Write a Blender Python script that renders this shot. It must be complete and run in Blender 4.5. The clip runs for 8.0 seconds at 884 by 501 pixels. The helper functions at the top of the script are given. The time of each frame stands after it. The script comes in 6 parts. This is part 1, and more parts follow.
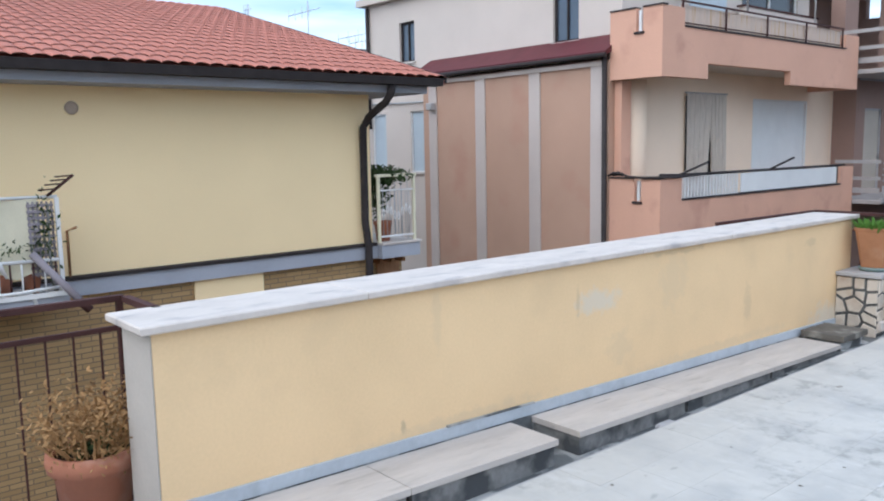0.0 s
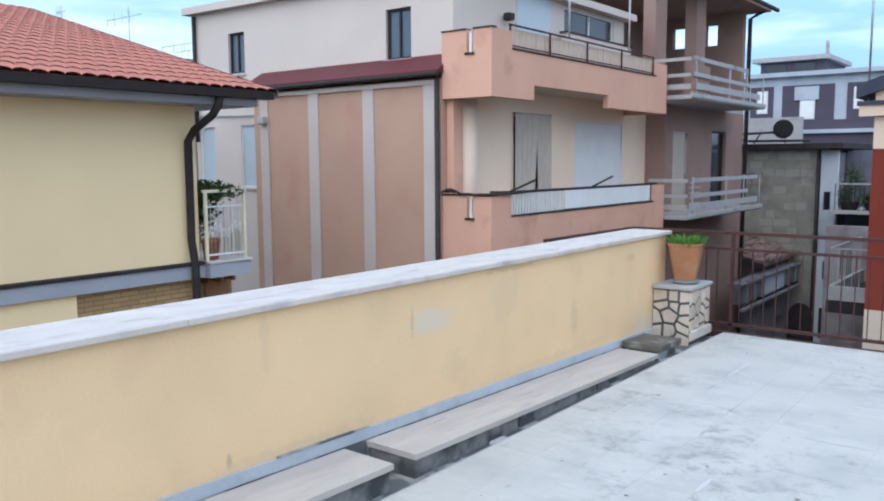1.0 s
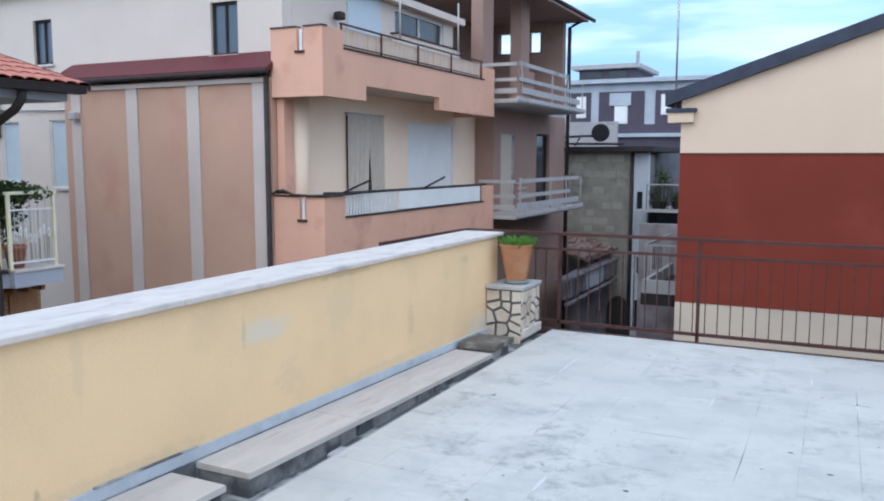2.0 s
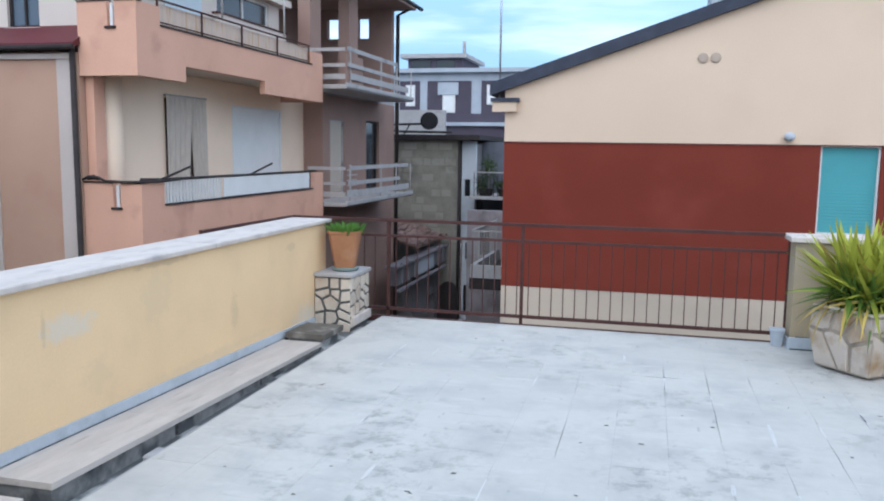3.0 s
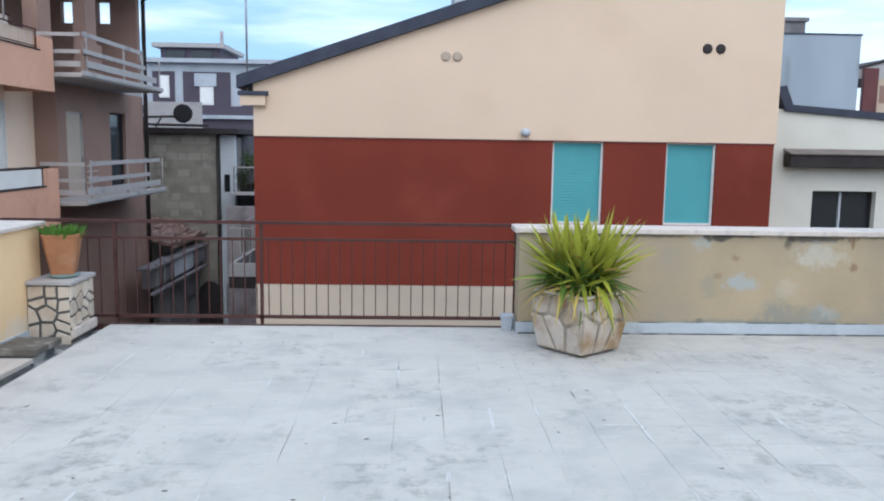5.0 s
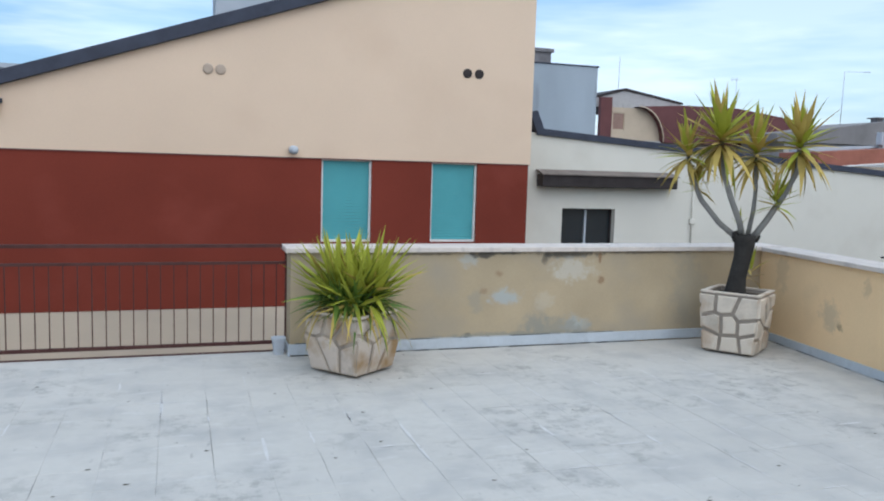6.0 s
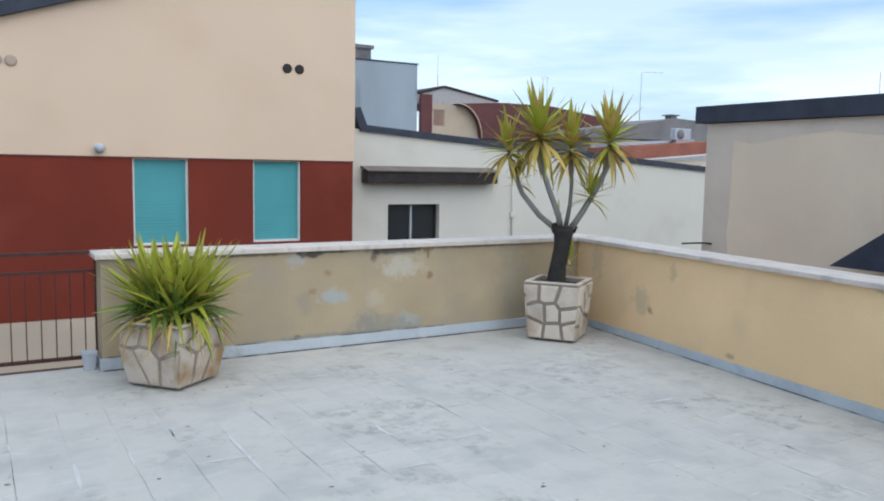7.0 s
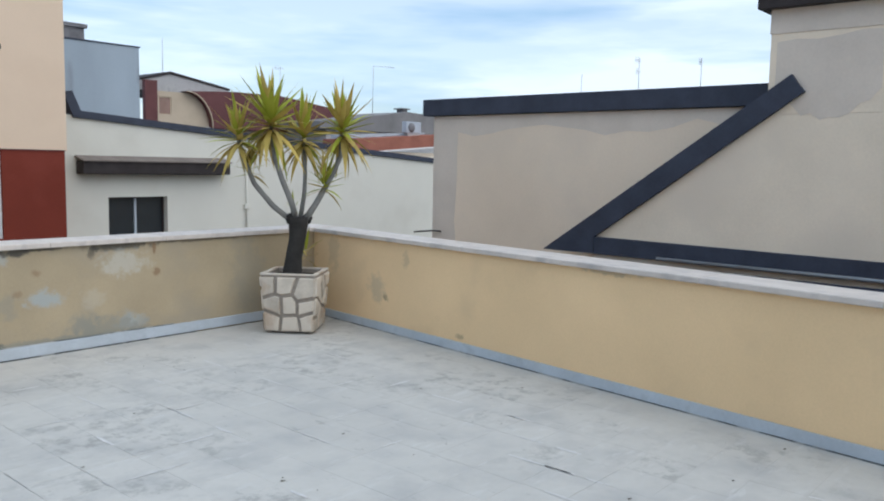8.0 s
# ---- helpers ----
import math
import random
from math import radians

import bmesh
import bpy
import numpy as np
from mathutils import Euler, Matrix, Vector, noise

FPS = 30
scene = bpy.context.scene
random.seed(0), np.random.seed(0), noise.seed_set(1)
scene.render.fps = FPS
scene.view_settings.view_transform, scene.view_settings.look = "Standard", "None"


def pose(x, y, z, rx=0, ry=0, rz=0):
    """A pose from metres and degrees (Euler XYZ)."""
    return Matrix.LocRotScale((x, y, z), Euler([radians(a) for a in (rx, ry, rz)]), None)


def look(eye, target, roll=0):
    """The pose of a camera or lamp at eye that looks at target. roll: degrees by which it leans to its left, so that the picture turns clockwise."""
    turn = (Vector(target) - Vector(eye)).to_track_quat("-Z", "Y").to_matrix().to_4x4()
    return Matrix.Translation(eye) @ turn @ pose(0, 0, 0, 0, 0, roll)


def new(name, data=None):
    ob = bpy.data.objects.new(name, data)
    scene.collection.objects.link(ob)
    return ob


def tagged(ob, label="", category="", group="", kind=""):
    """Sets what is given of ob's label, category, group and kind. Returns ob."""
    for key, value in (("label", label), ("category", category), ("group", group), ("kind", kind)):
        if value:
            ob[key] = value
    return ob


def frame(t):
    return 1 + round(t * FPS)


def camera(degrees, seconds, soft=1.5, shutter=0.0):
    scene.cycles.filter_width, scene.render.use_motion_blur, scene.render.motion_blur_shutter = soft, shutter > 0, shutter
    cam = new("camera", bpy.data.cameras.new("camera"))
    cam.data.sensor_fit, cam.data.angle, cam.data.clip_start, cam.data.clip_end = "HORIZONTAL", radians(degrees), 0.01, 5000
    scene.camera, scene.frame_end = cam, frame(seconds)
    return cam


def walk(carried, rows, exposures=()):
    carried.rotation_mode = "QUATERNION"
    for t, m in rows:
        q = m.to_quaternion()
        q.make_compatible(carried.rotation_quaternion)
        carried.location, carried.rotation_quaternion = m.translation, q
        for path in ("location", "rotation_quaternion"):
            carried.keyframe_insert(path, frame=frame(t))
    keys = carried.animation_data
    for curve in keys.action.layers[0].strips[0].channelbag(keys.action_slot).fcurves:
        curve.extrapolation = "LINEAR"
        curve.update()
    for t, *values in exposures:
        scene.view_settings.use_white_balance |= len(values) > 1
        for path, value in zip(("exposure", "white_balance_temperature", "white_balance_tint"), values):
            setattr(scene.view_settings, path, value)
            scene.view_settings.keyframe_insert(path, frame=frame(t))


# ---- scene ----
cam = camera(57.6, 8.0, soft=2.0)
PATH = [
    (0, (-0.386, 0.309, 1.695), (-1.903, 1.586, 1.438), -1.1),
    (0.5, (-0.387, 0.33, 1.708), (-1.722, 1.801, 1.469), -0.4),
    (1, (-0.457, 0.415, 1.704), (-1.686, 1.977, 1.48), -0.3),
    (1.5, (-0.505, 0.485, 1.715), (-1.575, 2.156, 1.462), 0.0),
    (1.7, (-0.514, 0.497, 1.729), (-1.509, 2.215, 1.487), 0.1),
    (2.8, (-0.532, 0.494, 1.719), (-1.102, 2.396, 1.482), 0.5),
    (3, (-0.517, 0.581, 1.711), (-1.008, 2.504, 1.458), 0.8),
    (3.5, (-0.471, 0.578, 1.71), (-0.796, 2.534, 1.447), 0.9),
    (4, (-0.408, 0.629, 1.718), (-0.63, 2.598, 1.446), 0.7),
    (4.2, (-0.359, 0.636, 1.731), (-0.52, 2.614, 1.476), 0.9),
    (5.3, (-0.2, 0.712, 1.729), (0.002, 2.684, 1.47), 1.2),
    (5.5, (-0.201, 0.713, 1.74), (0.124, 2.671, 1.493), 1.6),
    (6, (-0.222, 0.797, 1.749), (0.402, 2.686, 1.543), 1.7),
    (6.5, (-0.21, 0.871, 1.756), (0.634, 2.673, 1.559), 1.1),
    (7, (-0.199, 0.9, 1.749), (0.816, 2.611, 1.545), 1.0),
    (7.5, (-0.182, 0.921, 1.748), (1.062, 2.474, 1.54), 1.1),
    (8, (-0.146, 0.911, 1.732), (1.36, 2.21, 1.52), 1.2),
]
walk(cam, [(t, look(eye, aim, lean)) for t, eye, aim, lean in PATH],
     exposures=[(0, 0.68, 5950, 12), (1.5, 0.66, 5680, 10), (3.5, 0.63, 5850, 11), (5.5, 0.52, 6000, 11), (6, 0.36, 6020, 10), (6.5, 0.37, 6150, 10), (7, 0.36, 6120, 10), (7.5, 0.19, 6020, 9), (8, 0.28, 6200, 10)])

# ---- light ----
world = bpy.data.worlds.new("overcast_evening_sky")
scene.world = world
world.use_nodes = True
wn, wl = world.node_tree.nodes, world.node_tree.links
wn.clear()
w_out = wn.new("ShaderNodeOutputWorld")
w_bg = wn.new("ShaderNodeBackground")
w_bg.inputs["Strength"].default_value = 0.15
sky = wn.new("ShaderNodeTexSky")
sky.sky_type, sky.sun_disc = "NISHITA", False
sky.sun_elevation, sky.sun_rotation = radians(52), radians(176)
sky.air_density, sky.dust_density, sky.ozone_density = 1.0, 1.5, 1.5
w_co = wn.new("ShaderNodeTexCoord")
w_map = wn.new("ShaderNodeMapping")
w_map.inputs["Scale"].default_value = (1.0, 1.0, 5.0)
w_map.inputs["Location"].default_value = (3.3, 1.2, 0.4)
w_noise = wn.new("ShaderNodeTexNoise")
w_noise.inputs["Scale"].default_value = 2.1
w_noise.inputs["Detail"].default_value = 6.0
w_noise.inputs["Roughness"].default_value = 0.52
w_ramp = wn.new("ShaderNodeValToRGB")
w_ramp.color_ramp.elements[0].position, w_ramp.color_ramp.elements[0].color = 0.44, (0.45, 0.45, 0.45, 1)
w_ramp.color_ramp.elements[1].position, w_ramp.color_ramp.elements[1].color = 0.58, (1, 1, 1, 1)
w_mix = wn.new("ShaderNodeMixRGB")
# grey-blue cloud bases among the white ones
w_map2 = wn.new("ShaderNodeMapping")
w_map2.inputs["Scale"].default_value = (1.0, 1.0, 7.0)
w_map2.inputs["Location"].default_value = (0.7, 2.4, 0.15)
w_noise2 = wn.new("ShaderNodeTexNoise")
w_noise2.inputs["Scale"].default_value = 2.6
w_noise2.inputs["Detail"].default_value = 5.0
w_ramp2 = wn.new("ShaderNodeValToRGB")
w_ramp2.color_ramp.elements[0].position, w_ramp2.color_ramp.elements[0].color = 0.42, (2.2, 3.5, 4.7, 1)
w_ramp2.color_ramp.elements[1].position, w_ramp2.color_ramp.elements[1].color = 0.60, (5.2, 5.9, 6.6, 1)
wl.new(w_co.outputs["Generated"], w_map2.inputs["Vector"])
wl.new(w_map2.outputs["Vector"], w_noise2.inputs["Vector"])
# the cover is thinnest over the end of the street and thickens to both sides
w_dir = wn.new("ShaderNodeSeparateXYZ")
w_lean = wn.new("ShaderNodeMath")
w_lean.operation = "MULTIPLY_ADD"
w_lean.inputs[1].default_value = 0.24
w_shift, w_side = wn.new("ShaderNodeMath"), wn.new("ShaderNodeMath")
w_shift.operation, w_shift.inputs[1].default_value = "ADD", 0.22
w_side.operation = "ABSOLUTE"
w_sum = wn.new("ShaderNodeMath")
w_sum.operation, w_sum.inputs[1].default_value = "ADD", -0.10
wl.new(w_co.outputs["Generated"], w_dir.inputs["Vector"])
wl.new(w_dir.outputs["X"], w_shift.inputs[0])
wl.new(w_shift.outputs[0], w_side.inputs[0])
wl.new(w_side.outputs[0], w_lean.inputs[0])
wl.new(w_noise2.outputs["Fac"], w_lean.inputs[2])
wl.new(w_lean.outputs[0], w_sum.inputs[0])
wl.new(w_sum.outputs[0], w_ramp2.inputs["Fac"])
wl.new(w_ramp2.outputs["Color"], w_mix.inputs["Color2"])
wl.new(w_co.outputs["Generated"], w_map.inputs["Vector"])
wl.new(w_map.outputs["Vector"], w_noise.inputs["Vector"])
wl.new(w_noise.outputs["Fac"], w_ramp.inputs["Fac"])
wl.new(w_ramp.outputs["Color"], w_mix.inputs["Fac"])
wl.new(sky.outputs["Color"], w_mix.inputs["Color1"])
wl.new(w_mix.outputs["Color"], w_bg.inputs["Color"])
wl.new(w_bg.outputs["Background"], w_out.inputs["Surface"])

sun = new("sun", bpy.data.lights.new("sun", "SUN"))
sun.data.energy, sun.data.angle, sun.data.color = 1.55, radians(95), (1.0, 0.91, 0.78)
sun.matrix_world = look((0.46, -6.6, 8.5), (0, 0, 0))

# ---- materials ----
def material(name, colour, rough=0.85, metal=0.0, vary=0.12, scale=1.2, grain=40.0, bump=0.15, stain=None, stain_at=(0.6, 0.7), stain_scale=1.0,
             stretch=(1, 1, 1), by_piece=0.0, by_island=0.0, spec=0.3, odd=None):
    """Plain surface with broad and fine variation, relief, and stains of their own colour."""
    m = bpy.data.materials.new(name)
    m.use_nodes = True
    n, l = m.node_tree.nodes, m.node_tree.links
    b = n["Principled BSDF"]
    b.inputs["Roughness"].default_value, b.inputs["Metallic"].default_value = rough, metal
    b.inputs["Specular IOR Level"].default_value = spec
    co = n.new("ShaderNodeNewGeometry")
    mp = n.new("ShaderNodeMapping")
    mp.inputs["Scale"].default_value = stretch
    l.new(co.outputs["Position"], mp.inputs["Vector"])
    broad, fine = n.new("ShaderNodeTexNoise"), n.new("ShaderNodeTexNoise")
    for tex, s, d in ((broad, scale, 6.0), (fine, grain, 4.0)):
        tex.inputs["Scale"].default_value, tex.inputs["Detail"].default_value = s, d
        l.new(mp.outputs["Vector"], tex.inputs["Vector"])
    both = n.new("ShaderNodeMath")
    both.operation = "MULTIPLY_ADD"
    both.inputs[1].default_value = 0.35
    l.new(fine.outputs["Fac"], both.inputs[0])
    l.new(broad.outputs["Fac"], both.inputs[2])
    last = both.outputs[0]
    if by_piece or by_island:
        if by_piece:
            src, k = n.new("ShaderNodeObjectInfo").outputs["Random"], by_piece
        else:
            src, k = n.new("ShaderNodeNewGeometry").outputs["Random Per Island"], by_island
        add = n.new("ShaderNodeMath")
        add.operation = "MULTIPLY_ADD"
        add.inputs[1].default_value = k
        l.new(src, add.inputs[0])
        l.new(last, add.inputs[2])
        last = add.outputs[0]
    ramp = n.new("ShaderNodeValToRGB")
    e = ramp.color_ramp.elements
    e[0].position, e[1].position = 0.35, 1.0 + by_piece + by_island
    e[0].color = (*[c * (1 - vary) for c in colour], 1)
    e[1].color = (*[min(1, c * (1 + vary)) for c in colour], 1)
    l.new(last, ramp.inputs["Fac"])
    out = ramp.outputs["Color"]
    if stain:
        st, sr, mx = n.new("ShaderNodeTexNoise"), n.new("ShaderNodeValToRGB"), n.new("ShaderNodeMixRGB")
        st.inputs["Scale"].default_value, st.inputs["Detail"].default_value = stain_scale, 7.0
        l.new(mp.outputs["Vector"], st.inputs["Vector"])
        sr.color_ramp.elements[0].position, sr.color_ramp.elements[1].position = stain_at
        l.new(st.outputs["Fac"], sr.inputs["Fac"])
        l.new(sr.outputs["Color"], mx.inputs["Fac"])
        l.new(out, mx.inputs["Color1"])
        mx.inputs["Color2"].default_value = (*stain, 1)
        out = mx.outputs["Color"]
    if odd:
        # some pieces are worn to another tone, in uneven patches
        src = n.new("ShaderNodeObjectInfo").outputs["Random"] if by_piece else n.new("ShaderNodeNewGeometry").outputs["Random Per Island"]
        rr, wn_, ml, mo = n.new("ShaderNodeValToRGB"), n.new("ShaderNodeTexNoise"), n.new("ShaderNodeMath"), n.new("ShaderNodeMixRGB")
        rr.color_ramp.elements[0].position, rr.color_ramp.elements[1].position = 0.62, 0.9
        wr = n.new("ShaderNodeValToRGB")
        wr.color_ramp.elements[0].position, wr.color_ramp.elements[1].position = 0.42, 0.62
        wn_.inputs["Scale"].default_value, wn_.inputs["Detail"].default_value = 5.0, 6.0
        geo = n.new("ShaderNodeNewGeometry")
        l.new(geo.outputs["Position"], wn_.inputs["Vector"])
        l.new(src, rr.inputs["Fac"])
        l.new(wn_.outputs["Fac"], wr.inputs["Fac"])
        ml.operation = "MULTIPLY"
        l.new(rr.outputs["Color"], ml.inputs[0])
        l.new(wr.outputs["Color"], ml.inputs[1])
        l.new(ml.outputs[0], mo.inputs["Fac"])
        l.new(out, mo.inputs["Color1"])
        mo.inputs["Color2"].default_value = (*odd, 1)
        out = mo.outputs["Color"]
    l.new(out, b.inputs["Base Color"])
    if bump:
        bp = n.new("ShaderNodeBump")
        bp.inputs["Strength"].default_value, bp.inputs["Distance"].default_value = bump, 0.01
        l.new(both.outputs[0], bp.inputs["Height"])
        l.new(bp.outputs["Normal"], b.inputs["Normal"])
    return m


PARAPET = material("yellow_parapet_render", (0.79, 0.575, 0.335), 0.9, vary=0.10, scale=1.1, grain=60, stain=(0.68, 0.50, 0.30), stain_at=(0.58, 0.85), stain_scale=1.9)
# back parapet: weathered, and its shaded side is darkened in the base colour too
PARAPET_BACK = material("weathered_shaded_parapet_render", (0.405, 0.33, 0.22), 0.9, vary=0.16, scale=1.3, grain=60, stain=(0.33, 0.29, 0.225), stain_at=(0.48, 0.78), stain_scale=1.6)
PARAPET_END = material("grey_plaster_end", (0.46, 0.42, 0.37), 0.9, vary=0.15, scale=2)
MARBLE = material("white_marble_coping", (0.58, 0.525, 0.48), 0.5, vary=0.14, scale=3, grain=25, bump=0.05, stain=(0.42, 0.385, 0.37), stain_at=(0.54, 0.74), stain_scale=4, stretch=(2.5, 1, 1), by_piece=0.1, spec=0.2)
FLASHING = material("grey_blue_flashing", (0.46, 0.51, 0.56), 0.6, vary=0.16, scale=3, stain=(0.36, 0.40, 0.44), stain_at=(0.55, 0.75), stain_scale=6)
TRAVERTINE = material("travertine_slab", (0.50, 0.46, 0.425), 0.6, vary=0.16, scale=2, grain=18, stretch=(6, 1, 6), by_piece=0.15, stain=(0.36, 0.33, 0.3), stain_at=(0.6, 0.8), stain_scale=3)
# wet drain channel; also the dark strips that paint shade along the flashing
WET_AND_SHADE = material("dark_wet_gutter_and_gap_shade", (0.12, 0.13, 0.135), 0.5, vary=0.45, scale=5, grain=30, stain=(0.38, 0.39, 0.385), stain_at=(0.50, 0.58), stain_scale=4)


def worn_floor(name, by_object):
    """White floor coating, brushed on, rubbed through to grey here and there, tile by tile."""
    m = material(name, (0.50, 0.487, 0.455), 0.65, vary=0.09, scale=0.7, grain=16, bump=0.10, stain=(0.41, 0.405, 0.39), stain_at=(0.46, 0.72), stain_scale=2.6, spec=0.25)
    n, l = m.node_tree.nodes, m.node_tree.links
    b = n["Principled BSDF"]
    colour = b.inputs["Base Color"].links[0].from_socket
    geo = n.new("ShaderNodeNewGeometry")
    piece = n.new("ShaderNodeObjectInfo").outputs["Random"] if by_object else geo.outputs["Random Per Island"]

    def field(scale, detail, rough, low, high, stretch=(1, 1, 1)):
        mp, tex, rng = n.new("ShaderNodeMapping"), n.new("ShaderNodeTexNoise"), n.new("ShaderNodeMapRange")
        mp.inputs["Scale"].default_value = stretch
        l.new(geo.outputs["Position"], mp.inputs["Vector"])
        l.new(mp.outputs["Vector"], tex.inputs["Vector"])
        tex.inputs["Scale"].default_value, tex.inputs["Detail"].default_value, tex.inputs["Roughness"].default_value = scale, detail, rough
        rng.interpolation_type = "SMOOTHSTEP"
        rng.inputs["From Min"].default_value, rng.inputs["From Max"].default_value = low, high
        l.new(tex.outputs["Fac"], rng.inputs["Value"])
        return rng.outputs["Result"]

    def math_node(op, x, y):
        k = n.new("ShaderNodeMath")
        k.operation = op
        for i, v in enumerate((x, y)):
            if isinstance(v, float):
                k.inputs[i].default_value = v
            else:
                l.new(v, k.inputs[i])
        return k.outputs[0]

    def mix(fac, under, over):
        mx = n.new("ShaderNodeMixRGB")
        l.new(fac, mx.inputs["Fac"])
        l.new(under, mx.inputs["Color1"])
        mx.inputs["Color2"].default_value = (*over, 1)
        return mx.outputs["Color"]

    tile_worn = n.new("ShaderNodeMapRange")
    tile_worn.inputs["From Min"].default_value, tile_worn.inputs["From Max"].default_value = 0.50, 0.80
    tile_worn.inputs["To Min"].default_value = 0.22
    l.new(piece, tile_worn.inputs["Value"])
    zone = field(0.75, 3.0, 0.5, 0.40, 0.58)
    rub = field(7.0, 9.0, 0.72, 0.46, 0.62)
    wear = math_node("MULTIPLY", math_node("MULTIPLY", zone, tile_worn.outputs["Result"]), rub)
    colour = mix(math_node("MULTIPLY", wear, 0.68), colour, (0.265, 0.262, 0.248))
    # pale brush strokes and thin dark scuffs along the tile rows
    colour = mix(math_node("MULTIPLY", field(5.0, 6.0, 0.65, 0.56, 0.70, (0.5, 1.6, 1)), 0.55), colour, (0.56, 0.555, 0.535))
    colour = mix(math_node("MULTIPLY", field(9.0, 5.0, 0.6, 0.63, 0.72, (1.7, 0.6, 1)), 0.6), colour, (0.30, 0.295, 0.28))
    l.new(colour, b.inputs["Base Color"])
    return m


TILE = worn_floor("white_coated_terrace_tile", True)
TILE_REST = worn_floor("white_coated_terrace_floor", False)
JOINT = material("pale_floor_joint", (0.50, 0.49, 0.48), 0.9, vary=0.35, scale=4)
IRON = material("brown_painted_iron", (0.070, 0.033, 0.030), 0.65, vary=0.3, scale=9, grain=60, spec=0.12)
YELLOW = material("pale_yellow_house_render", (0.92, 0.725, 0.43), 0.9, vary=0.05, scale=0.7, grain=50)
BANDGREY = material("blue_grey_cornice_paint", (0.36, 0.38, 0.43), 0.8, vary=0.1, scale=2)
DARKMETAL = material("dark_brown_sheet_metal", (0.038, 0.032, 0.032), 0.65, vary=0.3, scale=5, spec=0.15)
ROOFTILE = material("terracotta_roof_tile", (0.41, 0.155, 0.112), 0.85, vary=0.16, scale=2.5, grain=30, by_piece=0.18)
ROOFTILE_REST = material("terracotta_roof_tiles", (0.41, 0.155, 0.112), 0.85, vary=0.16, scale=2.5, grain=30, by_island=0.18)
PINK = material("salmon_house_render", (0.49, 0.315, 0.23), 0.9, vary=0.09, scale=0.8, grain=45, stain=(0.46, 0.25, 0.185), stain_at=(0.55, 0.8))
PEACH = material("peach_balcony_render", (0.67, 0.39, 0.28), 0.9, vary=0.09, scale=0.9, grain=45, stain=(0.5, 0.27, 0.2), stain_at=(0.56, 0.8), stain_scale=1.4)
STRIPE = material("pale_grey_pilaster_render", (0.55, 0.48, 0.44), 0.9, vary=0.1, scale=1)
# balcony floor made pale and warm to bounce light onto the front wall
BOUNCE_FLOOR = material("pale_bounce_balcony_floor", (0.58, 0.50, 0.42), 0.5, vary=0.1, scale=2)
CREAM = material("cream_house_render", (0.84, 0.71, 0.56), 0.9, vary=0.07, scale=0.8, grain=45)
PALEPINK = material("pale_pink_house_render", (0.60, 0.53, 0.475), 0.9, vary=0.07, scale=0.8, grain=45)
REDROOF = material("dark_red_roof_sheet", (0.105, 0.023, 0.028), 0.6, vary=0.2, scale=3)
SHUTTER_W = material("white_roller_shutter", (0.76, 0.77, 0.76), 0.5, vary=0.06, scale=2)
SHUTTER_B = material("pale_blue_roller_shutter", (0.48, 0.55, 0.60), 0.5, vary=0.06, scale=2)
SHUTTER_T = material("teal_roller_shutter", (0.095, 0.355, 0.39), 0.5, vary=0.10, scale=2, spec=0.2)
CURTAIN = material("grey_brown_awning_cloth", (0.53, 0.47, 0.405), 0.95, vary=0.15, scale=4, stretch=(6, 6, 1))
WHITEPAINT = material("white_paint", (0.72, 0.72, 0.71), 0.45, vary=0.06, scale=4, bump=0.03)
BROWNHOUSE = material("brown_house_render", (0.29, 0.19, 0.155), 0.9, vary=0.14, scale=0.9, stain=(0.21, 0.135, 0.115), stain_at=(0.55, 0.8), stain_scale=0.7)
CONCRETE = material("pale_concrete", (0.40, 0.39, 0.39), 0.9, vary=0.15, scale=2, stain=(0.22, 0.22, 0.22), stain_at=(0.55, 0.75), stain_scale=2)
GREYRAIL = material("weathered_grey_rail_board", (0.40, 0.38, 0.37), 0.8, vary=0.15, scale=5)
DARKGLASS = material("dark_window_glass", (0.02, 0.025, 0.03), 0.12, vary=0.1, scale=2, bump=0, spec=0.6)
BLUEGLASS = material("blue_grey_window_glass", (0.08, 0.11, 0.15), 0.15, vary=0.1, scale=2, bump=0, spec=0.6)
REDWALL = material("dark_red_facade_render", (0.178, 0.037, 0.024), 0.8, vary=0.18, scale=0.6, grain=35, stain=(0.215, 0.050, 0.035), stain_at=(0.55, 0.8), stain_scale=0.8, spec=0.12)
CREAMWALL = material("cream_facade_render", (0.68, 0.53, 0.40), 0.9, vary=0.07, scale=0.5, grain=40, stain=(0.64, 0.49, 0.365), stain_at=(0.55, 0.8), stain_scale=0.7)
# the facade cream again, with the shade low on the wall put into the colour
SHADED_CREAM = material("shaded_cream_base_render", (0.53, 0.455, 0.365), 0.9, vary=0.1, scale=0.6, grain=40, stain=(0.45, 0.39, 0.32), stain_at=(0.5, 0.75), stain_scale=0.9)
WARMCREAM = material("warm_cream_front_render", (0.87, 0.70, 0.54), 0.9, vary=0.07, scale=0.8, grain=45)
PALEWALL = material("pale_blue_white_render", (0.54, 0.58, 0.62), 0.9, vary=0.12, scale=1, stain=(0.42, 0.45, 0.48), stain_at=(0.52, 0.75), stain_scale=0.8)
SLATEMETAL = material("dark_slate_metal_edge", (0.050, 0.057, 0.080), 0.65, vary=0.25, scale=4, spec=0.15)
WHITEWALL = material("off_white_house_render", (0.62, 0.605, 0.545), 0.9, vary=0.06, scale=0.8, stain=(0.55, 0.53, 0.47), stain_at=(0.55, 0.8))
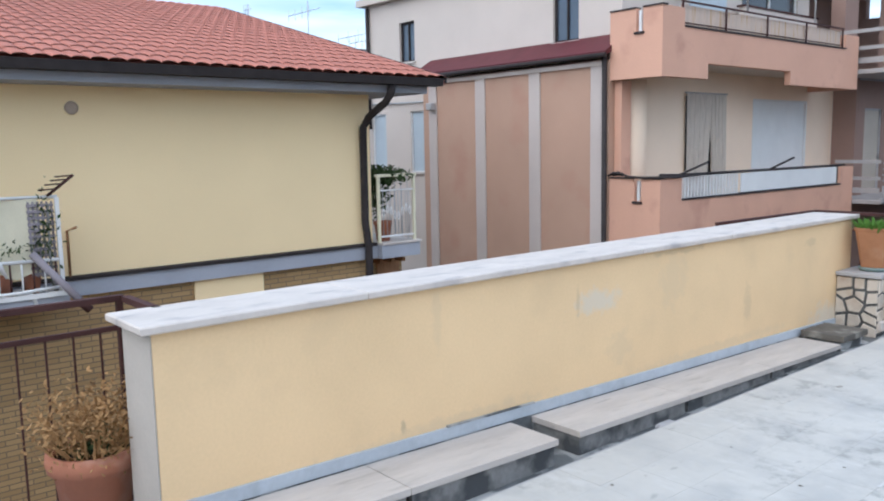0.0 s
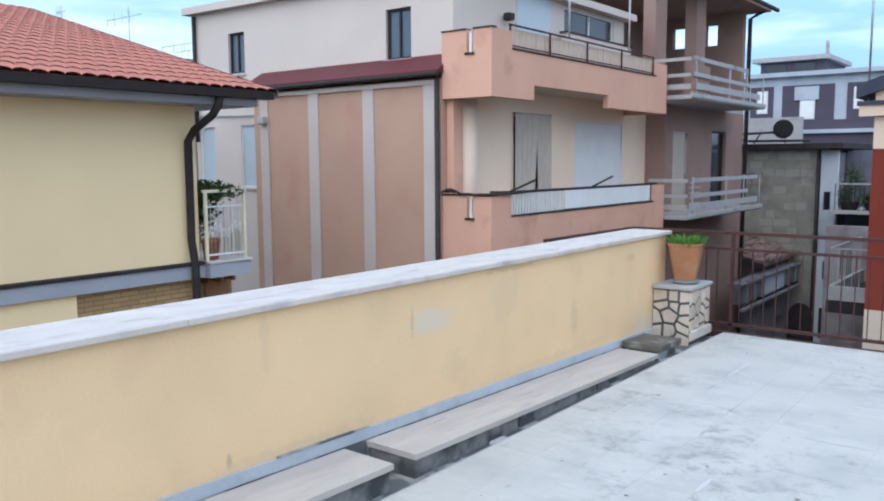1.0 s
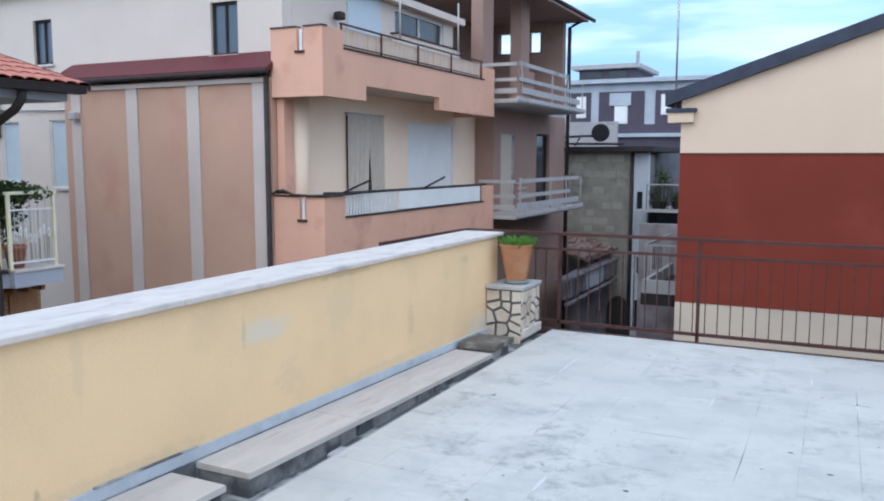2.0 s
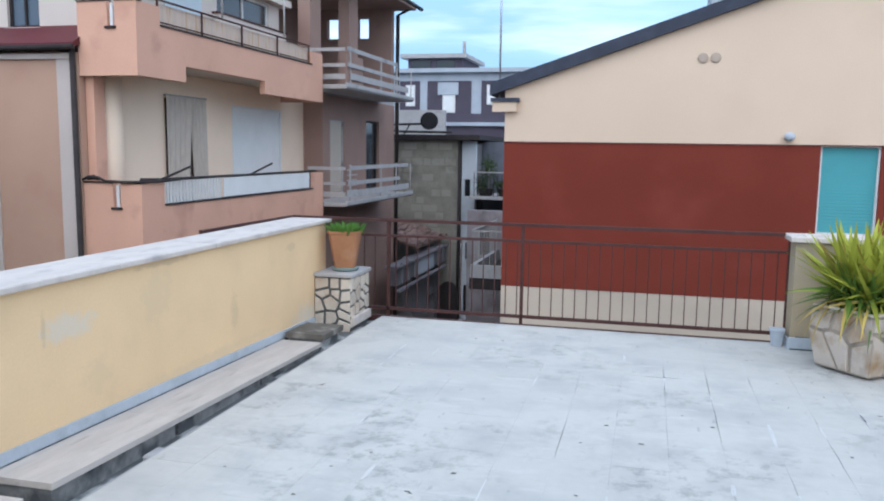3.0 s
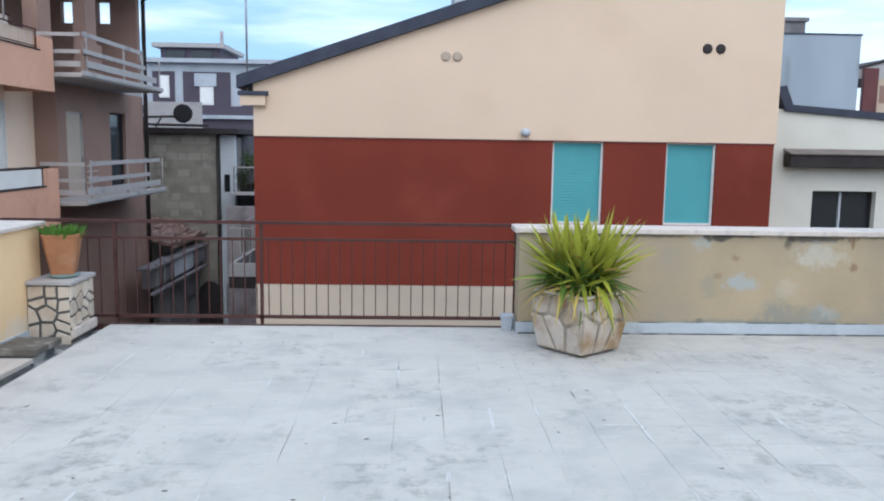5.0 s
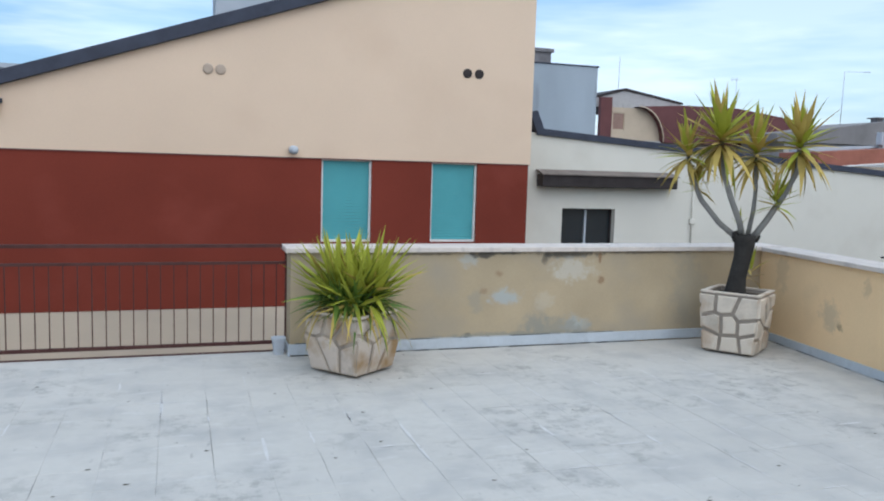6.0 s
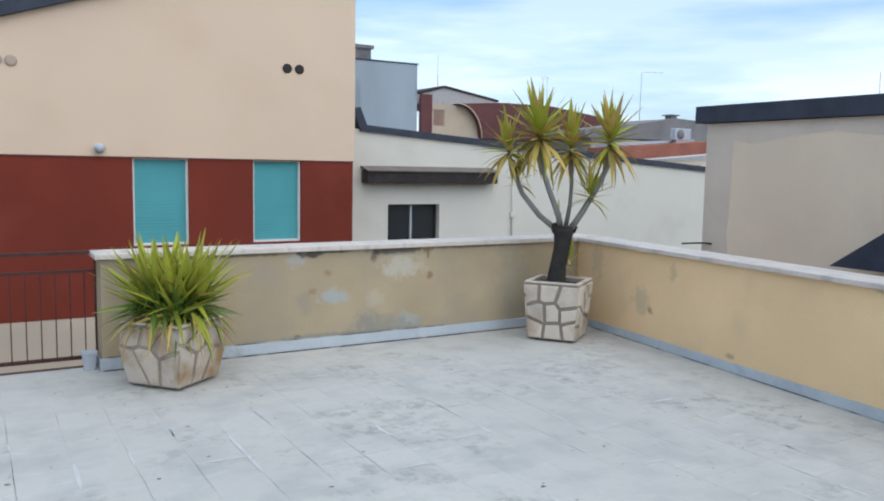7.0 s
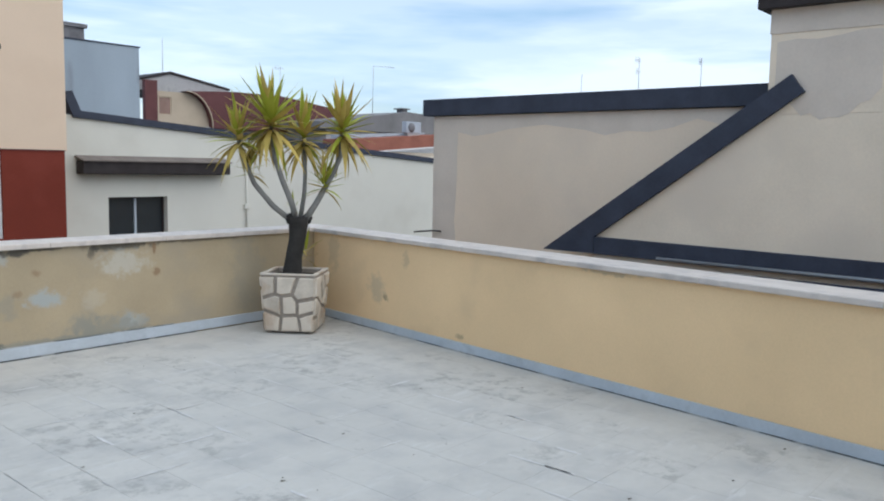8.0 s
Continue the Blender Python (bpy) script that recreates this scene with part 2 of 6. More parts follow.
BLUECONC = material("weathered_blue_grey_concrete", (0.33, 0.38, 0.43), 0.9, vary=0.14, scale=0.6, stain=(0.2, 0.22, 0.24), stain_at=(0.6, 0.75), stain_scale=0.9, stretch=(1, 1, 0.25))
GREYPLASTER = material("raw_grey_plaster", (0.76, 0.635, 0.50), 0.92, vary=0.10, scale=0.8, stain=(0.69, 0.585, 0.475), stain_at=(0.5, 0.75), stain_scale=1.1)
PALEPLASTER = material("pale_cream_plaster", (0.77, 0.66, 0.525), 0.92, vary=0.12, scale=1.2, stain=(0.71, 0.61, 0.495), stain_at=(0.5, 0.7), stain_scale=0.9)
FRESHPATCH = material("fresh_grey_plaster_patch", (0.64, 0.56, 0.48), 0.92, vary=0.12, scale=2)
STONEWALL = material("weathered_stone_wall", (0.24, 0.225, 0.19), 0.95, vary=0.3, scale=2.0, grain=12, bump=0.6, stain=(0.13, 0.12, 0.105), stain_at=(0.5, 0.75), stain_scale=1.1)
DULLROOF = material("dull_distant_roof_tile", (0.22, 0.115, 0.09), 0.9, vary=0.3, scale=1.5)
MAROON = material("dull_maroon_roof_sheet", (0.12, 0.045, 0.045), 0.7, vary=0.2, scale=1)
# distance haze is mixed into the plum-brown as a blue tint
PURPLE = material("hazed_plum_brown_panel", (0.080, 0.068, 0.092), 0.8, vary=0.14, scale=1)
# white blued and greyed for haze on far houses; nearer pale parts share it
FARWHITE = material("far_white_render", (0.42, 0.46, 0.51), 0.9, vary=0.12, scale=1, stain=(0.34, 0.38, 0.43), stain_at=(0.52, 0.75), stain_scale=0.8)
# old grey; carries the shade of street walls and rooms in its dark colour
SHADE = material("old_grey_and_shade_render", (0.20, 0.195, 0.205), 0.95, vary=0.3, scale=1.2, stain=(0.12, 0.115, 0.12), stain_at=(0.52, 0.7), stain_scale=1.2)
# shade of the recess at the street end is mixed into this dark blue-grey
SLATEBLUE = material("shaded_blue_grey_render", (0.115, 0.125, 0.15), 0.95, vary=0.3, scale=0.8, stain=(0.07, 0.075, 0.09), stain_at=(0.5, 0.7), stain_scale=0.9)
OLDWALL = material("lilac_grey_old_render", (0.165, 0.155, 0.17), 0.95, vary=0.25, scale=0.9, stain=(0.09, 0.085, 0.095), stain_at=(0.5, 0.7), stain_scale=1.0)
PLUMGREY = material("plum_grey_street_render", (0.30, 0.27, 0.28), 0.95, vary=0.3, scale=0.9, stain=(0.17, 0.15, 0.155), stain_at=(0.5, 0.7), stain_scale=1.3)
OLDTILE = material("brown_broken_roof_tile", (0.17, 0.115, 0.10), 0.95, vary=0.4, scale=2.0, by_island=0.5)
ASHLAR = material("weathered_ashlar_stone", (0.235, 0.22, 0.185), 0.95, vary=0.3, scale=2.0, grain=12, bump=0.6, by_piece=0.9, stain=(0.14, 0.13, 0.115), stain_at=(0.5, 0.75), stain_scale=1.1)
ASPHALT = material("street_asphalt", (0.05, 0.05, 0.052), 0.9, vary=0.2, scale=0.5)
POT = material("terracotta_pot", (0.40, 0.165, 0.10), 0.8, vary=0.14, scale=6, stain=(0.46, 0.27, 0.2), stain_at=(0.55, 0.75), stain_scale=5)
POT_TAN = material("tan_clay_pot", (0.34, 0.16, 0.08), 0.85, vary=0.18, scale=6, stain=(0.42, 0.26, 0.16), stain_at=(0.55, 0.8), stain_scale=4)
SAUCER = material("green_grey_saucer", (0.20, 0.27, 0.26), 0.6, vary=0.15, scale=8)
SOIL = material("dark_soil", (0.03, 0.022, 0.016), 1.0, vary=0.4, scale=25)
STONE = material("pale_crazy_paving_stone", (0.47, 0.42, 0.355), 0.8, vary=0.28, scale=5, grain=30, bump=0.35, by_piece=0.8, stain=(0.38, 0.27, 0.185), stain_at=(0.52, 0.74), stain_scale=3)
STONE_OLD = material("stained_crazy_paving_stone", (0.37, 0.325, 0.28), 0.85, vary=0.40, scale=7, grain=30, bump=0.4, by_piece=0.7, stain=(0.30, 0.20, 0.10), stain_at=(0.50, 0.70), stain_scale=3.2)
PALEVENT = material("pale_vent_cover", (0.42, 0.34, 0.275), 0.8, vary=0.1, scale=9)
AWNTILE = material("dark_awning_tile", (0.17, 0.145, 0.13), 0.85, vary=0.25, scale=4, by_piece=0.3)
MORTAR = material("brown_grey_mortar", (0.27, 0.235, 0.20), 0.95, vary=0.25, scale=9, bump=0.4)
MORTAR_DARK = material("dark_grey_mortar", (0.11, 0.112, 0.112), 0.95, vary=0.25, scale=12, bump=0.4)
YUCCA = material("yucca_leaf_green", (0.25, 0.27, 0.034), 0.65, vary=0.38, scale=3, grain=25, bump=0.05, by_piece=0.9, spec=0.2)
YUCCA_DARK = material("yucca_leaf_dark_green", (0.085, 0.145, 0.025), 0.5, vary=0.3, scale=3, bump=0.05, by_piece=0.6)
YUCCA_DRY = material("yucca_leaf_yellowed", (0.35, 0.265, 0.07), 0.75, vary=0.35, scale=3, bump=0.05, by_piece=0.8)
BARK = material("grey_yucca_bark", (0.20, 0.20, 0.19), 0.9, vary=0.25, scale=8, grain=40, bump=0.5)
BARK_DARK = material("dark_sawn_trunk", (0.032, 0.030, 0.028), 0.95, vary=0.35, scale=10, grain=40, bump=0.6)
GRASS = material("short_green_herb", (0.07, 0.16, 0.025), 0.7, vary=0.3, scale=9, by_island=0.5)
HEDGE = material("dark_balcony_greenery", (0.03, 0.05, 0.015), 0.8, vary=0.4, scale=9, by_island=0.5)
DRYPLANT = material("ochre_dry_succulent", (0.27, 0.155, 0.065), 0.8, vary=0.35, scale=9, by_island=0.8)
SHEET = material("pale_green_plastic_sheet", (0.66, 0.62, 0.47), 0.4, vary=0.12, scale=2)
WOODBROWN = material("brown_stained_wood", (0.33, 0.17, 0.085), 0.7, vary=0.25, scale=4, stretch=(1, 6, 1))
MAUVE = material("mauve_grey_lattice_paint", (0.26, 0.235, 0.26), 0.8, vary=0.2, scale=6)
GALV = material("galvanised_metal", (0.42, 0.43, 0.45), 0.4, metal=0.7, vary=0.15, scale=6)
BRICKTAN = material("tan_brick_base", (0.42, 0.29, 0.15), 0.9, vary=0.25, scale=2, grain=14, stretch=(1, 1, 8), bump=0.5, stain=(0.55, 0.42, 0.25), stain_at=(0.52, 0.62), stain_scale=3)

# brick courses of the lower storey: 25 by 6.5 cm with pale joints
n, l = BRICKTAN.node_tree.nodes, BRICKTAN.node_tree.links
bricks, order, place, spot = (n.new("ShaderNode" + k) for k in ("TexBrick", "CombineXYZ", "SeparateXYZ", "NewGeometry"))
l.new(spot.outputs["Position"], place.inputs["Vector"])
l.new(place.outputs["Y"], order.inputs["X"])
l.new(place.outputs["Z"], order.inputs["Y"])
l.new(order.outputs["Vector"], bricks.inputs["Vector"])
for key, value in (("Scale", 1.0), ("Mortar Size", 0.007), ("Brick Width", 0.25), ("Row Height", 0.065), ("Color1", (0.44, 0.29, 0.14, 1)), ("Color2", (0.34, 0.22, 0.105, 1)), ("Mortar", (0.20, 0.15, 0.095, 1))):
    bricks.inputs[key].default_value = value
l.new(bricks.outputs["Color"], n["Principled BSDF"].inputs["Base Color"])

# ---- mesh tools ----
def box(bm, x0, x1, y0, y1, z0, z1, bevel=0.0):
    c = [bm.verts.new((x, y, z)) for z in (z0, z1) for x, y in ((x0, y0), (x1, y0), (x1, y1), (x0, y1))]
    faces = [bm.faces.new([c[i] for i in f]) for f in ((3, 2, 1, 0), (4, 5, 6, 7), (0, 1, 5, 4), (1, 2, 6, 5), (2, 3, 7, 6), (3, 0, 4, 7))]
    if bevel:
        edges = {e for f in faces for e in f.edges}
        bmesh.ops.bevel(bm, geom=list(edges), offset=bevel, segments=1, affect="EDGES")
    return bm


def prism(bm, outline, vec):
    """Solid from a flat outline (3D points) pushed along vec."""
    a = [bm.verts.new(p) for p in outline]
    b = [bm.verts.new(Vector(p) + Vector(vec)) for p in outline]
    fs = [bm.faces.new(a), bm.faces.new(b[::-1])]
    fs += [bm.faces.new((a[i], b[i], b[(i + 1) % len(a)], a[(i + 1) % len(a)])) for i in range(len(a))]
    bmesh.ops.recalc_face_normals(bm, faces=fs)
    return bm


def tube(bm, pts, radii, n=8):
    """Round bar along points; radii is one number or one per point."""
    pts = [Vector(p) for p in pts]
    radii = [radii] * len(pts) if isinstance(radii, (int, float)) else radii
    rings = []
    for i, p in enumerate(pts):
        d = (pts[min(i + 1, len(pts) - 1)] - pts[max(i - 1, 0)]).normalized()
        if i == 0:
            u = d.cross(Vector((0, 0, 1)) if abs(d.z) < 0.95 else Vector((1, 0, 0))).normalized()
        else:
            u = (u - d * u.dot(d)).normalized()
        v = d.cross(u)
        rings.append([bm.verts.new(p + radii[i] * (math.cos(2 * math.pi * k / n) * u + math.sin(2 * math.pi * k / n) * v)) for k in range(n)])
    for r0, r1 in zip(rings, rings[1:]):
        for k in range(n):
            f = bm.faces.new((r0[k], r0[(k + 1) % n], r1[(k + 1) % n], r1[k]))
            f.smooth = n > 4
    bm.faces.new(rings[0][::-1])
    bm.faces.new(rings[-1])
    return bm


def lathe(bm, profile, n=28, cx=0.0, cy=0.0, square=0.0):
    """Turned solid from (radius, z) pairs; square > 0 pulls the ring towards a rounded square."""
    rings = []
    for r, z in profile:
        ring = []
        for k in range(n):
            a = 2 * math.pi * k / n + math.pi / n
            c, s = math.cos(a), math.sin(a)
            q = 1.0 / max(abs(c), abs(s))
            rr = r * (1 + square * (min(q, 1.32) - 1))
            ring.append(bm.verts.new((cx + rr * c, cy + rr * s, z)))
        rings.append(ring)
    for r0, r1 in zip(rings, rings[1:]):
        for k in range(n):
            f = bm.faces.new((r0[k], r0[(k + 1) % n], r1[(k + 1) % n], r1[k]))
            f.smooth = not square
    bm.faces.new(rings[0][::-1])
    bm.faces.new(rings[-1])
    return bm


def wall(bm, axis, at, thick, u0, u1, z0, z1, holes=()):
    """Wall with openings right through it. axis 'y': face in the plane y=at, u runs along x; axis 'x': face in x=at, u runs along y. thick is signed."""
    us = sorted({u0, u1, *[h for o in holes for h in o[:2]]})
    zs = sorted({z0, z1, *[h for o in holes for h in o[2:]]})
    us, zs = [u for u in us if u0 <= u <= u1], [z for z in zs if z0 <= z <= z1]
    solid = {}
    for i in range(len(us) - 1):
        for j in range(len(zs) - 1):
            u, z = (us[i] + us[i + 1]) / 2, (zs[j] + zs[j + 1]) / 2
            solid[i, j] = not any(o[0] < u < o[1] and o[2] < z < o[3] for o in holes)
    made = {}

    def v(u, z, d):
        key = (round(u, 5), round(z, 5), d)
        if key not in made:
            w = at + d * thick
            made[key] = bm.verts.new((u, w, z) if axis == "y" else (w, u, z))
        return made[key]

    faces = []
    for (i, j), s in solid.items():
        if not s:
            continue
        a, b, c, e = us[i], us[i + 1], zs[j], zs[j + 1]
        for d in (0, 1):
            faces.append(bm.faces.new((v(a, c, d), v(b, c, d), v(b, e, d), v(a, e, d))))
        for (di, dj), (p, q) in (((-1, 0), ((a, c), (a, e))), ((1, 0), ((b, c), (b, e))), ((0, -1), ((a, c), (b, c))), ((0, 1), ((a, e), (b, e)))):
            if not solid.get((i + di, j + dj), False):
                faces.append(bm.faces.new((v(*p, 0), v(*q, 0), v(*q, 1), v(*p, 1))))
    bmesh.ops.recalc_face_normals(bm, faces=faces)
    return bm


def mesh_from(name, bm):
    me = bpy.data.meshes.new(name)
    bm.to_mesh(me)
    bm.free()
    return me


def part(name, bm, mat, parent=None, label=""):
    me = bm if isinstance(bm, bpy.types.Mesh) else mesh_from(name, bm)
    if not me.materials:
        me.materials.append(mat)
    ob = new(name, me)
    if parent is not None:
        ob.parent = parent
    return tagged(ob, label)


def thing(name, label, category, group="", kind="", at=(0, 0, 0)):
    ob = new(name)
    ob.location = at
    return tagged(ob, label, category, group, kind)


def structure(name, bm, mat, label, category="wall"):
    return tagged(part(name, bm, mat), label, category, kind="structure")


def B(*dims, bevel=0.0):
    return box(bmesh.new(), *dims, bevel=bevel)


def T(pts, r, n=8):
    return tube(bmesh.new(), pts, r, n)


def cells(w, h, count, seed, gap):
    """Irregular convex stones that fill a w by h field, with a joint of the given width."""
    rnd = random.Random(seed)
    nx = max(1, round(math.sqrt(count * w / h)))
    ny = max(1, round(count / nx))
    seeds = [((i + 0.5 + rnd.uniform(-0.42, 0.42)) * w / nx, (j + 0.5 + rnd.uniform(-0.42, 0.42)) * h / ny) for i in range(nx) for j in range(ny)]
    out = []
    for a in seeds:
        poly = [(0.0, 0.0), (w, 0.0), (w, h), (0.0, h)]
        for b in seeds:
            if b is a:
                continue
            dx, dy = b[0] - a[0], b[1] - a[1]
            d = math.hypot(dx, dy)
            lim = d / 2 - gap / 2

            def side(p):
                return ((p[0] - a[0]) * dx + (p[1] - a[1]) * dy) / d - lim
            cut = []
            for p, q in zip(poly, poly[1:] + poly[:1]):
                sp, sq = side(p), side(q)
                if sp <= 0:
                    cut.append(p)
                if (sp < 0 < sq) or (sq < 0 < sp):
                    k = sp / (sp - sq)
                    cut.append((p[0] + k * (q[0] - p[0]), p[1] + k * (q[1] - p[1])))
            poly = cut
            if len(poly) < 3:
                break
        if len(poly) >= 3:
            out.append(poly)
    return out


def stone_cladding(parent, origin, u, v, out, w, h, count, seed, gap=0.022, depth=0.012, mat=None):
    """Separate stones on a flat face: origin, unit axes u and v, outward normal."""
    origin, u, v, out = (Vector(a) for a in (origin, u, v, out))
    for poly in cells(w, h, count, seed, gap):
        cx, cy = sum(p[0] for p in poly) / len(poly), sum(p[1] for p in poly) / len(poly)
        bm = bmesh.new()
        low = [bm.verts.new(origin + u * x + v * y - out * 0.004) for x, y in poly]
        top = [bm.verts.new(origin + u * (cx + (x - cx) * 0.9) + v * (cy + (y - cy) * 0.9) + out * depth) for x, y in poly]
        bm.faces.new(top)
        for i in range(len(poly)):
            j = (i + 1) % len(poly)
            bm.faces.new((low[i], low[j], top[j], top[i]))
        bmesh.ops.recalc_face_normals(bm, faces=bm.faces[:])
        part("stone", bm, mat or STONE, parent)


def window(parent, axis, at, u0, u1, z0, z1, frame_mat, fill_mat, inset=0.08, frame_w=0.05, slats=0, mullion=None, sill=None, sign=-1, name="window"):
    """A window that sits in its opening; sign is the way out of the wall."""
    def q(bm, a, b, d0, d1, c, e):
        lo, hi = sorted((at + sign * d0, at + sign * d1))
        return box(bm, a, b, lo, hi, c, e) if axis == "y" else box(bm, lo, hi, a, b, c, e)
    bm = bmesh.new()
    for a, b, c, e in ((u0, u0 + frame_w, z0, z1), (u1 - frame_w, u1, z0, z1), (u0 + frame_w, u1 - frame_w, z1 - frame_w, z1), (u0 + frame_w, u1 - frame_w, z0, z0 + frame_w)):
        q(bm, a, b, -inset, -inset + 0.06, c, e)
    fr = part(name, bm, frame_mat, parent)
    a, b, c, e = u0 + frame_w, u1 - frame_w, z0 + frame_w, z1 - frame_w
    if slats:
        h = (e - c) / slats
        for i in range(slats):
            part("slat", q(bmesh.new(), a, b, -inset - 0.02, -inset + 0.012 + (0.004 if i % 2 else 0), c + i * h + 0.003, c + (i + 1) * h), fill_mat, fr)
        part("shutter_back", q(bmesh.new(), a, b, -inset - 0.03, -inset - 0.021, c, e), fill_mat, fr)
    elif mullion:
        m = (a + b) / 2
        part("pane", q(bmesh.new(), a, m - 0.02, -inset + 0.01, -inset + 0.02, c, e), fill_mat, fr)
        part("pane", q(bmesh.new(), m + 0.02, b, -inset + 0.01, -inset + 0.02, c, e), fill_mat, fr)
        part("mullion", q(bmesh.new(), m - 0.02, m + 0.02, -inset, -inset + 0.06, c, e), mullion, fr)
    else:
        part("pane", q(bmesh.new(), a, b, -inset + 0.01, -inset + 0.02, c, e), fill_mat, fr)
    if sill:
        part("sill", q(bmesh.new(), u0 - 0.05, u1 + 0.05, -inset, 0.05, z0 - 0.05, z0), sill, fr)
    return fr


def right_x(y):
    return 5.13 + 0.12 * (y - 2.05)

# ---- ground ----
structure("ground", B(-1500, 1500, -1500, 1500, -7.6, -7.0), ASPHALT, "grey asphalt street level far below the terrace", "ground")

# ---- terrace ----
structure("terrace_base", prism(bmesh.new(), [(-3.10, -4.0, -0.36), (right_x(-4) + 0.35, -4.0, -0.36), (right_x(8.3) + 0.35, 8.25, -0.36), (-3.10, 8.25, -0.36)], (0, 0, 0.3588)),
          JOINT, "grey screed bed under the terrace tiles", "floor")
structure("house_body_wall", prism(bmesh.new(), [(-4.75, -4.0, -7.0), (right_x(-4) + 0.33, -4.0, -7.0), (right_x(8.2) + 0.33, 8.22, -7.0), (-4.75, 8.22, -7.0)], (0, 0, 6.63)), CREAM, "cream rendered walls of the house below the terrace")
structure("side_walk", B(-4.75, -3.104, -4.0, 1.448, -0.36, -0.0995), CONCRETE, "grey cement walkway beside the terrace", "floor")
structure("gutter_channel", B(-4.75, -3.104, 1.45, 8.25, -0.36, -0.055), WET_AND_SHADE, "dark wet drainage channel along the parapet", "gutter")
structure("wall_south", B(-4.75, 4.9, -4.3, -4.0, -0.36, 2.9), CREAM, "cream rendered house wall closing the terrace")
structure("wall_west", B(-3.93, -3.60, 1.46, 7.98, -0.10, 0.963), PARAPET, "yellow rendered parapet wall with scuffs and stains")
structure("wall_west_end", B(-3.928, -3.602, 1.452, 1.458, -0.10, 0.963), PARAPET_END, "grey plaster end face of the yellow parapet")
structure("wall_north", B(0.74, right_x(8) + 0.02, 8.02, 8.30, -0.02, 0.945), PARAPET_BACK, "weathered yellow parapet, render darkened for shade, with peeling grey-blue patches")
structure("wall_east", prism(bmesh.new(), [(right_x(-4), -4.0, -0.02), (right_x(-4) + 0.28, -4.0, -0.02), (right_x(8.3) + 0.28, 8.30, -0.02), (right_x(8.3), 8.30, -0.02)], (0, 0, 0.965)), PARAPET, "yellow rendered parapet wall beside the neighbouring roofs")


def coping(name, a, b, width, over, top, thick, count, label):
    """Marble coping of several slabs from a to b (inner edge), to the left of the way from a to b."""
    holder = thing(name, label, "coping", kind="structure")
    a, b = Vector((*a, 0)), Vector((*b, 0))
    d = (b - a).normalized()
    n = Vector((-d.y, d.x, 0))
    step = (b - a).length / count
    for i in range(count):
        p, q = a + d * (i * step + 0.002), a + d * ((i + 1) * step - 0.002)
        bm = bmesh.new()
        prism(bm, [(*(p - n * over).xy, top - thick), (*(q - n * over).xy, top - thick), (*(q + n * width).xy, top - thick), (*(p + n * width).xy, top - thick)], (0, 0, thick))
        bmesh.ops.bevel(bm, geom=[e for e in bm.edges if abs(e.verts[0].co.z - e.verts[1].co.z) < 1e-4], offset=0.006, segments=1, affect="EDGES")
        part("coping_slab", bm, MARBLE, holder)


coping("coping_west", (-3.60, 1.40), (-3.60, 8.03), 0.38, 0.045, 1.0, 0.036, 6, "white marble coping slabs on the long parapet")
coping("coping_north", (0.69, 8.02), (right_x(8.02) + 0.3, 8.02), 0.34, 0.045, 0.995, 0.048, 5, "white marble coping slabs, mossy along the lower edge")
coping("coping_east", (right_x(7.96), 7.96), (right_x(-4), -4.0), 0.34, 0.045, 0.99, 0.045, 10, "white marble coping slabs on the side parapet")
# solid dark strips below and above the flashing stand for its shadow gaps
structure("flashing_gap", B(0.75, 4.3, 8.006, 8.018, 0.0, 0.014), WET_AND_SHADE, "dark strip for the shaded gap under the lifted bitumen strip", "gap")
structure("flashing_north", B(0.725, right_x(8) - 0.02, 7.998, 8.018, 0.014, 0.112, bevel=0.003), FLASHING, "grey-blue bitumen strip at the parapet foot", "flashing")
structure("flashing_north_end", B(0.722, 0.738, 8.0, 8.30, 0.0, 0.095), FLASHING, "grey-blue bitumen strip round the parapet end", "flashing")
structure("flashing_lip", B(0.78, 4.05, 8.004, 8.0185, 0.112, 0.12), WET_AND_SHADE, "dark strip for the shade line above the bitumen strip", "gap")
structure("flashing_gap_east", prism(bmesh.new(), [(right_x(-4) - 0.019, -4, 0.001), (right_x(-4) - 0.015, -4, 0.001), (right_x(8) - 0.015, 7.99, 0.001), (right_x(8) - 0.019, 7.99, 0.001)], (0, 0, 0.010)), WET_AND_SHADE, "dark strip for the shaded gap under the bitumen strip", "gap")
structure("flashing_east", prism(bmesh.new(), [(right_x(-4) - 0.016, -4, 0.0), (right_x(-4) - 0.002, -4, 0.0), (right_x(8) - 0.002, 8.0, 0.0), (right_x(8) - 0.016, 8.0, 0.0)], (0, 0, 0.09)), FLASHING, "grey-blue bitumen strip at the parapet foot", "flashing")

# travertine cover slabs over the channel, falling slightly towards the open edge
def fall(y):
    return 0.125 - 0.024 * (y - 2.5)


def sloped(x0, x1, y0, y1, low, high):
    """Strip along y whose lower and upper faces follow the fall."""
    return prism(bmesh.new(), [(x0, y0, fall(y0) + low), (x0, y1, fall(y1) + low), (x0, y1, fall(y1) + high), (x0, y0, fall(y0) + high)], (x1 - x0, 0, 0))


structure("gutter_back", sloped(-3.599, -3.588, 1.5, 7.68, -0.19, 0.004), WET_AND_SHADE, "dark damp wall foot behind the drain", "gutter")
# dark strip painted in as the shadow line over the flashing
structure("flashing_gap_west", sloped(-3.599, -3.583, 3.02, 3.70, 0.070, 0.080), WET_AND_SHADE, "dark strip for the shade line above the bitumen strip", "gap")
